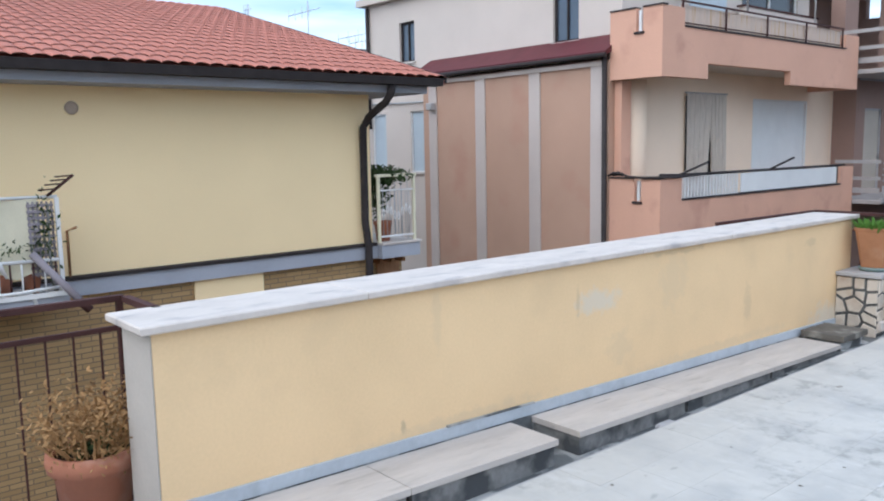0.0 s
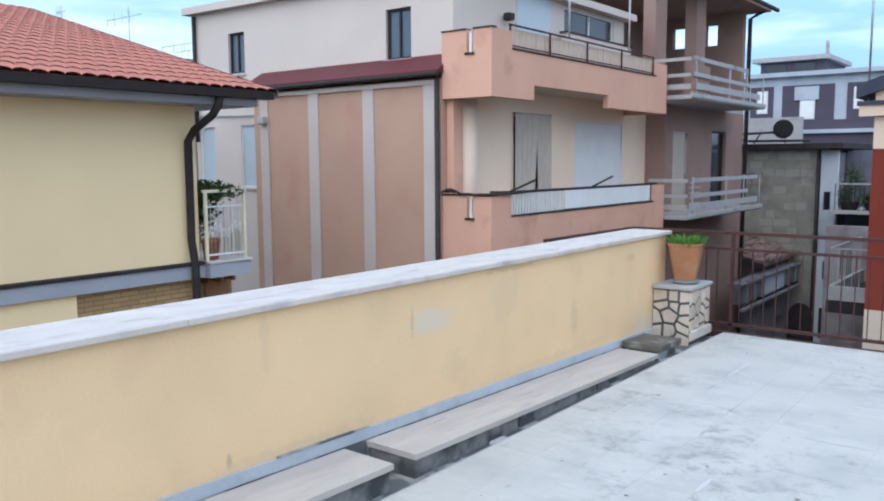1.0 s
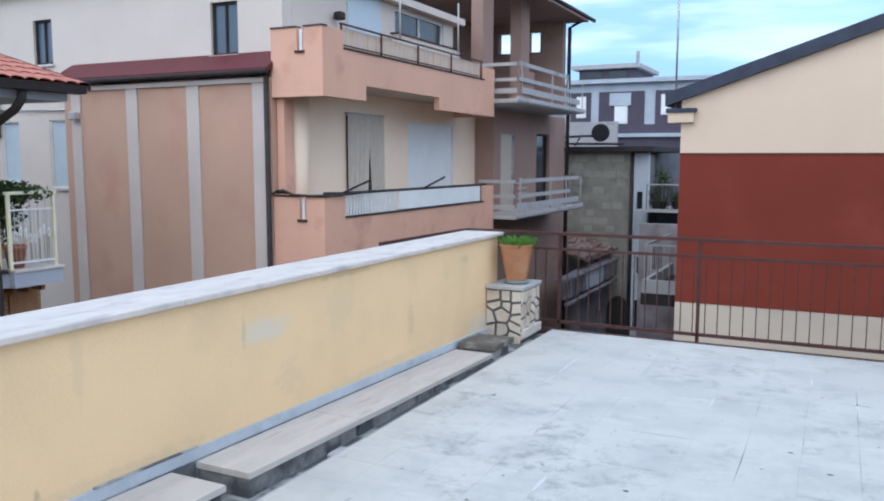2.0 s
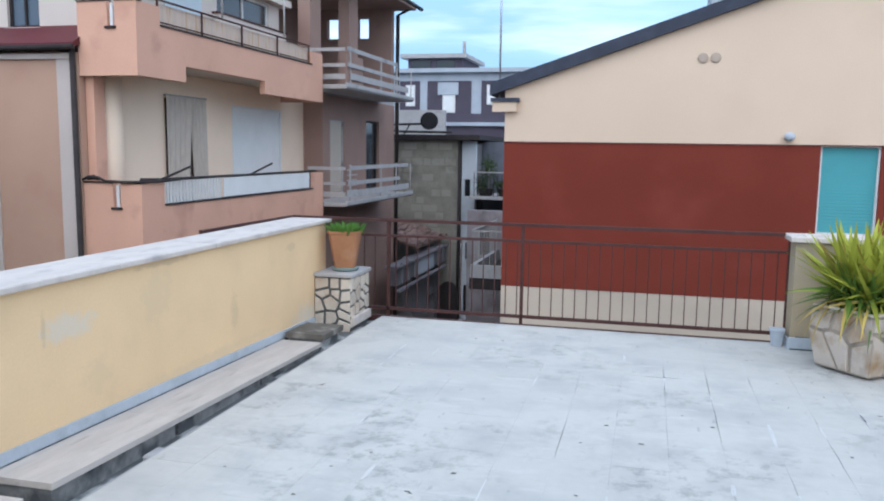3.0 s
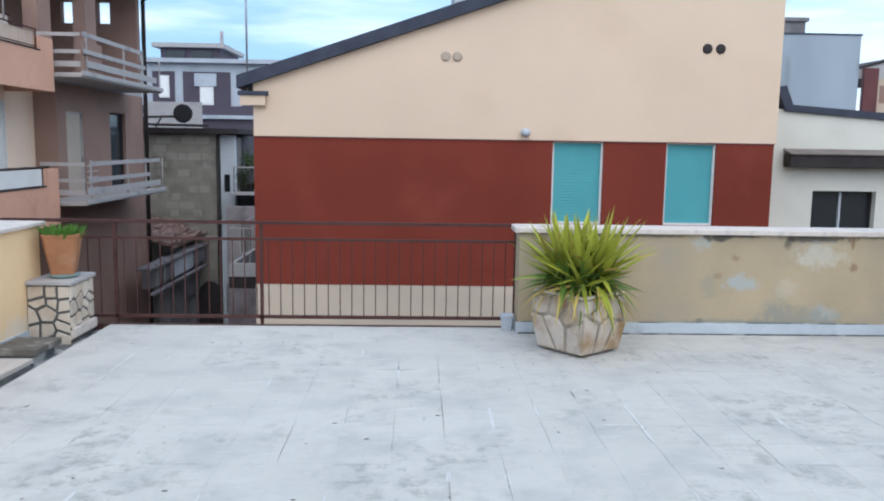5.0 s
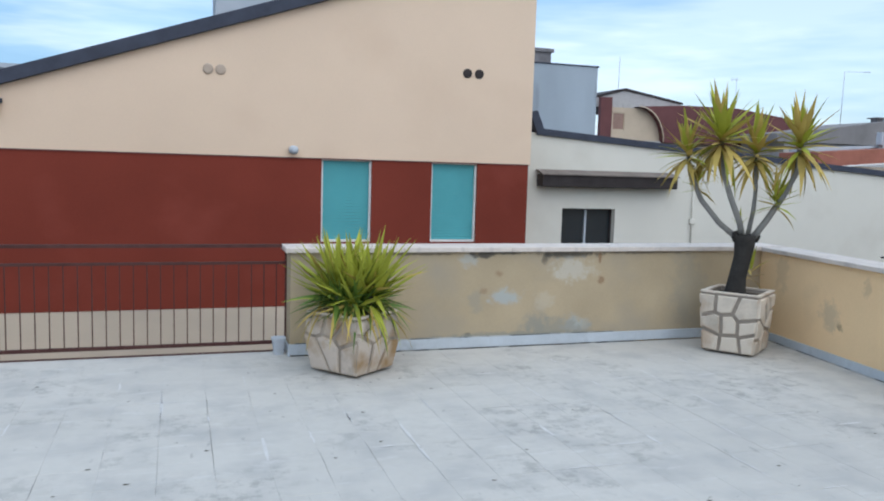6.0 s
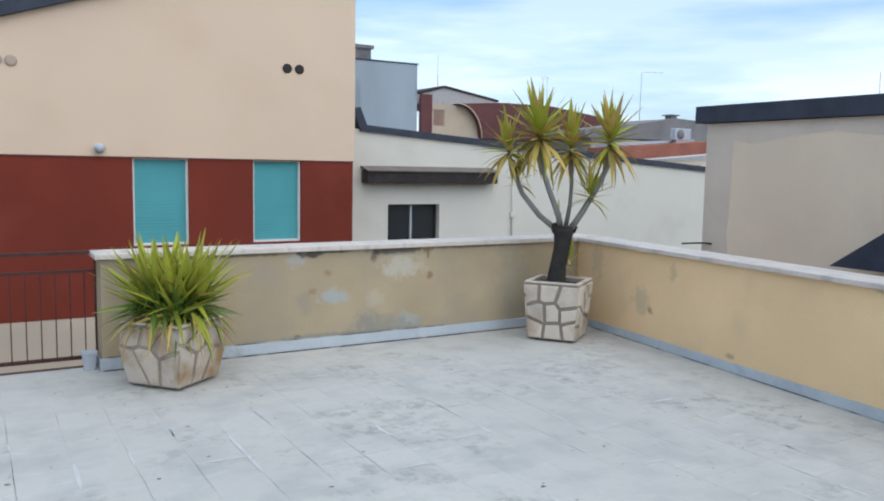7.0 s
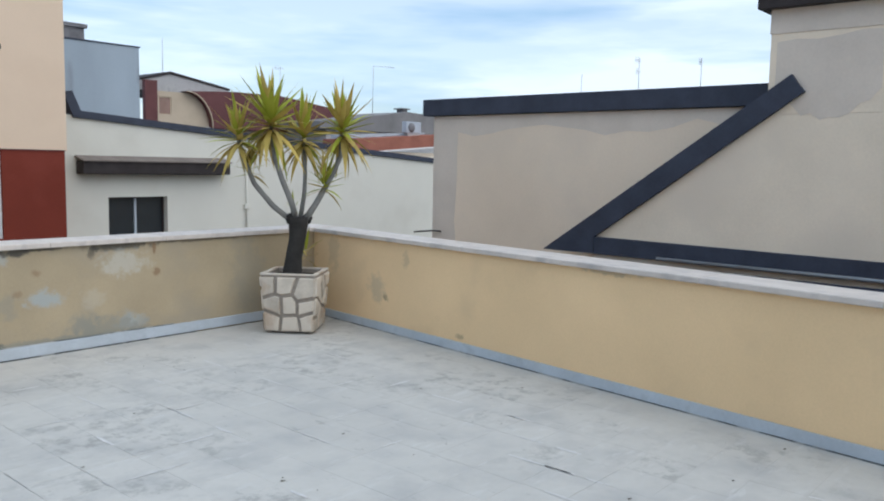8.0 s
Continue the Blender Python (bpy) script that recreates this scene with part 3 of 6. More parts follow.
structure("flashing_west", sloped(-3.60, -3.585, 1.46, 7.70, 0.006, 0.070), FLASHING, "grey-blue bitumen strip at the parapet foot", "flashing")
BED = material("damp_mortar_bed", (0.24, 0.24, 0.235), 0.9, vary=0.4, scale=5, stain=(0.08, 0.085, 0.09), stain_at=(0.46, 0.58), stain_scale=4, bump=0.5)
LOOSE = material("grey_brown_stone", (0.13, 0.12, 0.105), 0.85, vary=0.3, scale=6, stain=(0.30, 0.29, 0.26), stain_at=(0.55, 0.75), stain_scale=6)
for y0, y1 in ((1.5, 2.47), (2.475, 3.49), (3.67, 4.75), (4.755, 5.85), (5.855, 6.95)):
    s = thing("cover_slab", "travertine cover slab laid along the parapet foot over the drain", "slab", "drain cover slabs")
    part("slab", sloped(-3.58, -3.21, y0, y1, -0.034, 0.0), TRAVERTINE, s)
    part("mortar_bed", prism(bmesh.new(), [(-3.58, y0 + 0.02, -0.06), (-3.58, y1 - 0.01, -0.06), (-3.58, y1 - 0.01, fall(y1) - 0.034), (-3.58, y0 + 0.02, fall(y0) - 0.034)], (0.345, 0, 0)), BED, s)
loose = thing("loose_slab", "grey-brown weathered stone slab lying beside the pedestal", "slab")
part("slab", prism(bmesh.new(), [(-3.56, 6.97, 0.030), (-3.56, 7.44, 0.022), (-3.56, 7.44, 0.072), (-3.56, 6.97, 0.080)], (0.35, 0.02, -0.006)), LOOSE, loose)
part("bed", B(-3.55, -3.24, 7.0, 7.42, -0.055, 0.022), WET_AND_SHADE, loose)
structure("gutter_kerb", B(-3.125, -3.1005, 1.2, 7.6, -0.054, -0.006, bevel=0.004), CONCRETE, "pale broken screed edge along the drain", "kerb")
tagged(part("mortar_lump", B(-3.20, -3.11, 4.35, 4.5, -0.10, -0.02, bevel=0.012), CONCRETE), "grey mortar lump in the drain channel", "mortar")

# peeled, mouldy and scuffed spots on the parapets
SPOT = {"peel": (0.37, 0.40, 0.40), "pale": (0.52, 0.51, 0.46), "mould": (0.075, 0.07, 0.06), "rust": (0.26, 0.17, 0.10), "grey": (0.27, 0.265, 0.225), "smear": (0.66, 0.62, 0.54), "scuff": (0.56, 0.42, 0.26), "dull": (0.71, 0.535, 0.33)}


def spotted(ob, face, spots):
    """Soft-edged uneven stains on the face of a wall: place along it, height, half width, half height, kind, strength."""
    m = ob.data.materials[0].copy()
    ob.data.materials[0] = m
    n, l = m.node_tree.nodes, m.node_tree.links
    base = n["Principled BSDF"].inputs["Base Color"]
    colour = base.links[0].from_socket
    geo, noise = n.new("ShaderNodeNewGeometry"), n.new("ShaderNodeTexNoise")
    noise.inputs["Scale"].default_value, noise.inputs["Detail"].default_value, noise.inputs["Roughness"].default_value = 13.0, 7.0, 0.65
    l.new(geo.outputs["Position"], noise.inputs["Vector"])
    for u, z, w, h, kind, much in spots:
        mp, size, rough, rng, mx = (n.new("ShaderNode" + k) for k in ("Mapping", "VectorMath", "Math", "MapRange", "MixRGB"))
        mp.inputs["Location"].default_value = (-u / w, 0, -z / h) if face == "y" else (0, -u / w, -z / h)
        mp.inputs["Scale"].default_value = (1 / w, 0, 1 / h) if face == "y" else (0, 1 / w, 1 / h)
        l.new(geo.outputs["Position"], mp.inputs["Vector"])
        size.operation = "LENGTH"
        l.new(mp.outputs["Vector"], size.inputs[0])
        rough.operation, rough.inputs[1].default_value = "MULTIPLY_ADD", 2.4
        l.new(noise.outputs["Fac"], rough.inputs[0])
        l.new(size.outputs["Value"], rough.inputs[2])
        rng.interpolation_type = "SMOOTHSTEP"
        rng.inputs["From Min"].default_value, rng.inputs["From Max"].default_value = 1.55, 2.35
        rng.inputs["To Min"].default_value, rng.inputs["To Max"].default_value = much, 0.0
        l.new(rough.outputs[0], rng.inputs["Value"])
        l.new(rng.outputs["Result"], mx.inputs["Fac"])
        l.new(colour, mx.inputs["Color1"])
        mx.inputs["Color2"].default_value = (*SPOT[kind], 1)
        colour = mx.outputs["Color"]
    l.new(colour, base)


spotted(bpy.data.objects["wall_north"], "y", (
    (2.44, 0.88, 0.12, 0.09, "peel", 0.6), (2.57, 0.925, 0.16, 0.05, "mould", 0.95), (2.80, 0.935, 0.28, 0.022, "mould", 0.9), (3.47, 0.925, 0.36, 0.055, "mould", 0.9),
    (3.25, 0.89, 0.05, 0.08, "mould", 0.7), (3.54, 0.76, 0.27, 0.14, "pale", 0.6), (3.86, 0.88, 0.018, 0.09, "rust", 0.9), (3.88, 0.65, 0.04, 0.04, "rust", 0.8),
    (2.84, 0.50, 0.19, 0.09, "peel", 0.9), (3.25, 0.45, 0.13, 0.10, "pale", 0.22), (3.16, 0.22, 0.16, 0.12, "grey", 0.7), (3.61, 0.20, 0.17, 0.10, "peel", 0.9)))
spotted(bpy.data.objects["wall_north"], "y", (
    (3.39, 0.18, 0.42, 0.11, "grey", 0.7), (2.45, 0.13, 0.04, 0.03, "mould", 1.0), (2.52, 0.47, 0.09, 0.14, "grey", 0.45), (2.60, 0.56, 0.05, 0.03, "rust", 0.5),
    (2.75, 0.73, 0.06, 0.04, "rust", 0.6), (2.90, 0.125, 1.1, 0.035, "grey", 0.8), (1.9, 0.93, 0.6, 0.02, "mould", 0.6), (4.4, 0.935, 0.6, 0.02, "mould", 0.55), (4.95, 0.5, 0.25, 0.5, "grey", 0.35)))
spotted(bpy.data.objects["wall_west"], "x", (
    (4.32, 0.70, 0.26, 0.085, "smear", 0.6), (4.11, 0.72, 0.02, 0.10, "scuff", 0.5), (2.73, 0.26, 0.02, 0.065, "scuff", 0.95), (5.14, 0.74, 0.20, 0.22, "dull", 0.6), (6.14, 0.42, 0.07, 0.16, "scuff", 0.4),
    (4.54, 0.36, 0.16, 0.14, "dull", 0.6), (2.97, 0.80, 0.04, 0.20, "dull", 0.5), (7.19, 0.81, 0.12, 0.04, "scuff", 0.45), (7.55, 0.10, 0.34, 0.16, "smear", 0.6), (5.23, 0.935, 0.40, 0.025, "scuff", 0.6), (3.1, 0.2, 0.8, 0.05, "dull", 0.8), (5.7, 0.15, 1.2, 0.05, "dull", 0.7)))
spotted(bpy.data.objects["wall_east"], "x", (
    (6.38, 0.79, 0.06, 0.10, "scuff", 0.7), (6.85, 0.43, 0.16, 0.16, "grey", 0.35), (6.70, 0.36, 0.05, 0.04, "mould", 0.5), (7.63, 0.75, 0.12, 0.26, "scuff", 0.5), (3.95, 0.935, 0.3, 0.03, "grey", 0.5), (5.59, 0.14, 0.06, 0.03, "mould", 0.4)))

# ---- front railing ----
def railing(name, a, b, z_top, z_mid, z_low, posts, spacing, label, mat=IRON):
    holder = thing(name, label, "railing")
    a, b = Vector((*a, 0)), Vector((*b, 0))
    d, length = (b - a).normalized(), (b - a).length
    n = Vector((-d.y, d.x, 0))

    def bar(nm, s0, s1, z0, z1, w):
        p, q = a + d * s0, a + d * s1
        bm = prism(bmesh.new(), [(*(p - n * w).xy, z0), (*(q - n * w).xy, z0), (*(q + n * w).xy, z0), (*(p + n * w).xy, z0)], (0, 0, z1 - z0))
        part(nm, bm, mat, holder)
    bar("top_rail", 0, length, z_top - 0.03, z_top, 0.02)
    bar("middle_rail", 0, length, z_mid - 0.025, z_mid, 0.012)
    bar("bottom_rail", 0, length, z_low, z_low + 0.03, 0.015)
    for s in posts:
        bar("post", s - 0.015, s + 0.015, z_low - 0.25, z_top - 0.03, 0.015)
    k = spacing
    while k < length - 0.03:
        if min(abs(k - s) for s in posts) > 0.04:
            bar("baluster", k - 0.0046, k + 0.0046, z_low + 0.03, z_mid - 0.025, 0.0046)
        k += spacing
    return holder


railing("terrace_railing", (-4.10, 8.31), (0.76, 8.31), 0.995, 0.835, 0.06, (0.02, 1.05, 2.42, 4.84), 0.113, "brown painted iron railing along the open terrace edge")

structure("edge_trim", B(-4.75, 0.735, 8.253, 8.30, -0.2, 0.005), IRON, "brown iron edge trim at the open terrace edge", "trim")
box_pot = thing("small_planter", "small grey-white planter box beside the parapet end", "planter", at=(0.65, 8.14, 0.0))
part("body", lathe(bmesh.new(), [(0.045, 0.0), (0.058, 0.13), (0.066, 0.135), (0.066, 0.155), (0.055, 0.155)], 20, square=0.7), FARWHITE, box_pot)
part("soil", lathe(bmesh.new(), [(0.05, 0.13), (0.05, 0.15)], 20, square=0.7), SOIL, box_pot)
railing("side_railing", (-4.40, -4.0), (-4.40, 1.62), 1.0, 0.85, -0.07, (0.02, 1.9, 3.8, 5.6), 0.125, "brown painted iron railing beside the parapet end")
railing("side_railing", (-4.36, 1.62), (-3.945, 1.62), 1.0, 0.85, -0.07, (0.395,), 0.125, "short brown iron railing return to the parapet")
railing("side_railing", (-4.15, 6.6), (-4.10, 8.27), 0.995, 0.835, 0.0, (0.02, 0.85), 0.113, "brown iron railing turning behind the parapet")

# ---- pedestal with pot ----
ped = thing("stone_pedestal", "crazy-paving stone pedestal with grey slab top beside the parapet", "pedestal")
part("core", B(-3.595, -3.235, 7.70, 8.20, -0.10, 0.47), MORTAR_DARK, ped)
part("top_slab", B(-3.598, -3.205, 7.67, 8.23, 0.47, 0.505, bevel=0.005), CONCRETE, ped)
stone_cladding(ped, (-3.595, 7.70, -0.08), (1, 0, 0), (0, 0, 1), (0, -1, 0), 0.36, 0.54, 14, 4)
stone_cladding(ped, (-3.235, 7.70, -0.02), (0, 1, 0), (0, 0, 1), (1, 0, 0), 0.50, 0.48, 16, 7)

part("plinth", B(-3.232, -3.195, 7.705, 8.195, -0.001, 0.085, bevel=0.006), MARBLE, ped, "white rendered plinth")

pot = thing("clay_pot", "tan square clay pot on a green saucer with short herbs", "flower pot", at=(-3.37, 7.93, 0.506))
part("saucer", lathe(bmesh.new(), [(0.115, 0.0), (0.135, 0.03), (0.12, 0.035)], 24), SAUCER, pot)
pot.rotation_euler = (0, 0, radians(12))
part("body", lathe(bmesh.new(), [(0.098, 0.036), (0.108, 0.10), (0.152, 0.365), (0.160, 0.37), (0.164, 0.392), (0.150, 0.395), (0.142, 0.345)], 32, square=0.85), POT_TAN, pot)
part("soil", lathe(bmesh.new(), [(0.138, 0.33), (0.138, 0.35)], 32, square=0.85), SOIL, pot)


def tufts(count, radius, height, seed, spread=0.5, width=0.006, base=0.0):
    """Many thin upright blades or small leaves in one mesh."""
    rnd = random.Random(seed)
    bm = bmesh.new()
    for _ in range(count):
        a, r = rnd.uniform(0, 2 * math.pi), radius * math.sqrt(rnd.random())
        p = Vector((r * math.cos(a), r * math.sin(a), base))
        lean = Vector((math.cos(a), math.sin(a), 0)) * rnd.uniform(0, spread) * height
        side = Vector((-math.sin(a + rnd.uniform(-1, 1)), math.cos(a + rnd.uniform(-1, 1)), 0)) * width
        h = height * rnd.uniform(0.5, 1.0)
        v = [bm.verts.new(q) for q in (p - side, p + side, p + lean * 0.5 + side * 1.2 + Vector((0, 0, h * 0.6)), p + lean + Vector((0, 0, h)), p + lean * 0.5 - side * 1.2 + Vector((0, 0, h * 0.6)))]
        bm.faces.new(v)
    return bm


part("herbs", tufts(330, 0.14, 0.15, 3, 0.75, 0.006, 0.335), GRASS, pot, "short bright green herb tufts")

# ---- planters ----
MORTAR_WORN = material("worn_ochre_mortar", (0.33, 0.285, 0.235), 0.95, vary=0.35, scale=6, bump=0.4, stain=(0.16, 0.14, 0.12), stain_at=(0.55, 0.7), stain_scale=5)


def planter(name, centre, turn, widths, height, label, stones, seed, gap, stone_mat, mortar):
    """Square planter clad in flat stones; widths at the foot, at the belly and at the rim."""
    holder = thing(name, label, "planter", at=(*centre, 0))
    c, s = math.cos(turn), math.sin(turn)
    foot, levels = 0.02, ((0.0, widths[0] / 2), (0.55, widths[1] / 2), (1.0, widths[2] / 2))
    b = widths[2] / 2

    def pt(k, w, z):
        x, y = ((-w, -w), (w, -w), (w, w), (-w, w))[k % 4]
        return Vector((c * x - s * y, s * x + c * y, z))

    def corner(k, v):
        """Corner k at the share v of the height."""
        for (v0, w0), (v1, w1) in zip(levels, levels[1:]):
            if v <= v1:
                return pt(k, w0 + (w1 - w0) * (v - v0) / (v1 - v0), foot + v * (height - foot))
        return pt(k, b, height)
    bm = bmesh.new()
    rings = [[bm.verts.new(corner(k, v)) for k in range(4)] for v in (0.0, 0.55, 1.0)]
    rings += [[bm.verts.new(pt(k, b - 0.035, height)) for k in range(4)], [bm.verts.new(pt(k, b - 0.045, height - 0.06)) for k in range(4)]]
    bm.faces.new(rings[0][::-1])
    bm.faces.new(rings[-1])
    for r0, r1 in zip(rings, rings[1:]):
        for k in range(4):
            bm.faces.new((r0[k], r0[(k + 1) % 4], r1[(k + 1) % 4], r1[k]))
    part("body", bm, mortar, holder)
    # added dark inset block, there to draw the shadow line under the planter
    bm = bmesh.new()
    prism(bm, [pt(k, widths[0] / 2 - 0.05, 0.0) for k in range(4)], (0, 0, foot + 0.004))
    part("foot", bm, MORTAR_DARK, holder)
    part("rim", frame_ring([pt(k, b + 0.008, height) for k in range(4)], [pt(k, b - 0.036, height) for k in range(4)], 0.016), STONE, holder)
    bm = bmesh.new()
    bm.faces.new([bm.verts.new(pt(k, b - 0.04, height - 0.035)) for k in range(4)])
    part("soil", bm, SOIL, holder)
    for k in range(4):
        out = (corner(k + 1, 0.5) - corner(k, 0.5)).cross(Vector((0, 0, 1))).normalized()
        for poly in cells(1.0, 1.0, stones, seed + k, gap):
            cx, cy = sum(p[0] for p in poly) / len(poly), sum(p[1] for p in poly) / len(poly)
            bm = bmesh.new()

            def at(x, y, d):
                v = 0.015 + y * 0.95
                return corner(k, v).lerp(corner(k + 1, v), x) + out * d
            proud = 0.010 + 0.014 * ((cx * 7.3 + cy * 3.1) % 1.0)
            base = [bm.verts.new(at(x, y, -0.006)) for x, y in poly]
            edge = [bm.verts.new(at(cx + (x - cx) * 0.97, cy + (y - cy) * 0.97, proud * 0.7)) for x, y in poly]
            face = [bm.verts.new(at(cx + (x - cx) * 0.88, cy + (y - cy) * 0.88, proud)) for x, y in poly]
            mid = bm.verts.new(at(cx, cy, proud + 0.002))
            for i in range(len(poly)):
                j = (i + 1) % len(poly)
                bm.faces.new((base[i], base[j], edge[j], edge[i]))
                bm.faces.new((edge[i], edge[j], face[j], face[i]))
                bm.faces.new((face[i], face[j], mid))
            bmesh.ops.recalc_face_normals(bm, faces=bm.faces[:])
            part("stone", bm, stone_mat, holder)
    return holder


def frame_ring(outer, inner, h):
    bm = bmesh.new()
    n = len(outer)
    rings = [[bm.verts.new(p + Vector((0, 0, dz))) for p in pts] for pts, dz in ((outer, 0.002), (outer, h), (inner, h), (inner, 0.002))]
    for r0, r1 in zip(rings, rings[1:] + rings[:1]):
        for k in range(n):
            bm.faces.new((r0[k], r0[(k + 1) % n], r1[(k + 1) % n], r1[k]))
    bmesh.ops.recalc_face_normals(bm, faces=bm.faces[:])
    return bm


planter("stone_planter", (1.19, 7.45), radians(-51), (0.475, 0.565, 0.53), 0.50, "crazy-paving stone planter, stained ochre, by the parapet end", 7, 35, 0.055, STONE_OLD, MORTAR_WORN)
planter("stone_planter", (5.10, 7.43), radians(-54), (0.475, 0.525, 0.555), 0.60, "crazy-paving stone planter in the parapet corner", 9, 61, 0.065, STONE, MORTAR)


def leaf_mesh(length, width, droop, name):
    bm = bmesh.new()
    rows = []
    for i in range(6):
        t = i / 5
        w = width * (0.55 + 0.9 * t if t < 0.4 else (1 - t) / 0.6 * 0.91)
        x, z = length * t, -droop * length * t * t
        rows.append((bm.verts.new((x, -w / 2, z + 0.12 * w)), bm.verts.new((x, 0, z - 0.1 * w)), bm.verts.new((x, w / 2, z + 0.12 * w))))
    for a, b in zip(rows, rows[1:]):
        for k in (0, 1):
            f = bm.faces.new((a[k], a[k + 1], b[k + 1], b[k]))
            f.smooth = True
    return mesh_from(name, bm)


LEAVES = {}
for key, mat in (("green", YUCCA), ("dark", YUCCA_DARK), ("dry", YUCCA_DRY)):
    LEAVES[key] = [leaf_mesh(1.0, 0.10, d, "leaf") for d in (0.02, 0.18, 0.42)]
    for me in LEAVES[key]:
        me.materials.append(mat)


def leaf(parent, at, yaw, pitch, length, key, droop, roll=0.0, width=1.0):
    ob = new("leaf", LEAVES[key][droop])
    ob.parent = parent
    ob.matrix_basis = Matrix.Translation(at) @ Matrix.Rotation(yaw, 4, "Z") @ Matrix.Rotation(-pitch, 4, "Y") @ Matrix.Rotation(roll, 4, "X") @ Matrix.Diagonal((length, length * width, length, 1))


def rosette(parent, at, count, length, seed, low=-0.9, dry=0.3):
    rnd = random.Random(seed)
    for i in range(count):
        t = (i + 0.5) / count
        pitch = low + (1.45 - low) * t ** 0.95
        key = "dry" if pitch < -0.15 and rnd.random() < 0.85 or rnd.random() < dry * 1.3 else "green"
        leaf(parent, Vector(at) + Vector((rnd.uniform(-.015, .015), rnd.uniform(-.015, .015), (t - 0.6) * 0.16)), i * 2.39996 + rnd.uniform(-.2, .2), pitch + rnd.uniform(-.12, .12),
             length * rnd.uniform(0.75, 1.1), key, 0 if pitch > 0.7 else rnd.choice((0, 1)) if pitch > -0.1 else 2, rnd.uniform(-.3, .3), 1.6)


bush = thing("yucca_bush", "dense bright green yucca clump filling the stone planter", "plant", at=(1.19, 7.45, 0.50))
rnd = random.Random(11)
heads = [(0.0, 0.0, 0.13), (0.09, -0.05, 0.10), (-0.08, 0.06, 0.12)] + [(0.17 * math.cos(i * math.pi / 3 + 0.4), 0.17 * math.sin(i * math.pi / 3 + 0.4), 0.10 + 0.05 * (i % 2)) for i in range(6)]
for hx, hy, hz in heads:
    part("stem", T([(hx * 0.8, hy * 0.8, -0.02), (hx, hy, hz)], [0.03, 0.024]), BARK, bush)
    for i in range(32):
        t = (i + rnd.random()) / 32
        a, pitch = i * 2.39996 + rnd.uniform(-.35, .35), -0.55 + 1.95 * t ** 0.68
        outward = (math.cos(a) * hx + math.sin(a) * hy) / 0.17
        length = rnd.uniform(0.46, 0.60) * (1.0 + 0.12 * outward) * (0.74 if pitch < 0.35 else 1.0)
        # low leaves mostly take the dark green, shade within the clump put into colour
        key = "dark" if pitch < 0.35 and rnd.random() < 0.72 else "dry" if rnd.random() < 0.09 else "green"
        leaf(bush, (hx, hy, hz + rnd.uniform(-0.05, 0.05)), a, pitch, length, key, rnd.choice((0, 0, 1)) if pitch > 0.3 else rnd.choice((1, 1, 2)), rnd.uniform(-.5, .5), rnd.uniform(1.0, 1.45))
# old leaves that hang over the rim
for i in range(64):
    a = rnd.uniform(0, 2 * math.pi)
    r = 0.225 + 0.05 * abs(math.sin(2 * (a + radians(51))))
    leaf(bush, (r * math.cos(a), r * math.sin(a), rnd.uniform(0.0, 0.10)), a + rnd.uniform(-.5, .5), rnd.uniform(-1.15, -0.1), rnd.uniform(0.18, 0.42), rnd.choice(("dry", "dry", "green", "dark")), 2, rnd.uniform(-.5, .5), rnd.uniform(0.6, 1.0))

# inner leaves all dark: the clump's inner shade is in their colour
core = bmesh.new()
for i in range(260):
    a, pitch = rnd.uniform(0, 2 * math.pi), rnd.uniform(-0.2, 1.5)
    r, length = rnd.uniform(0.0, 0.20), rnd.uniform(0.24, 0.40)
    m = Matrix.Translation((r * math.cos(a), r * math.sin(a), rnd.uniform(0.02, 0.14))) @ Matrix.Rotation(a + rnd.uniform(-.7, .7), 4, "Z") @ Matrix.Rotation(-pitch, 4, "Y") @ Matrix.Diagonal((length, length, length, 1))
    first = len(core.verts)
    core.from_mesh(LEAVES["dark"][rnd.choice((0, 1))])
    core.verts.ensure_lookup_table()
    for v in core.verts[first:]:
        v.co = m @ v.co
tagged(part("inner_leaves", core, YUCCA_DARK, bush, "inner leaves, green darkened for the shade in the clump"), kind="stuff")

tree = thing("yucca_tree", "branching yucca with yellow-green leaf rosettes on bare stems", "plant", at=(5.10, 7.43, 0.0))
across = Vector((0.777, -0.63, 0))
away = Vector((0.63, 0.777, 0))


def tp(u, z, d=0.0):
    return across * u + away * d + Vector((0, 0, z))


part("trunk", T([tp(-0.02, 0.53), tp(-0.03, 0.60), tp(-0.015, 0.75), tp(0.02, 0.95), tp(0.03, 1.10), tp(0.03, 1.17)], [0.125, 0.10, 0.084, 0.084, 0.100, 0.105], 14), BARK_DARK, tree, "thick dark sawn-off trunk")
part("stump", T([tp(-0.03, 1.12), tp(-0.07, 1.20)], [0.06, 0.05], 10), BARK_DARK, tree)
part("stump", T([tp(0.10, 1.12, 0.03), tp(0.14, 1.185, 0.03)], [0.055, 0.045], 10), BARK_DARK, tree)
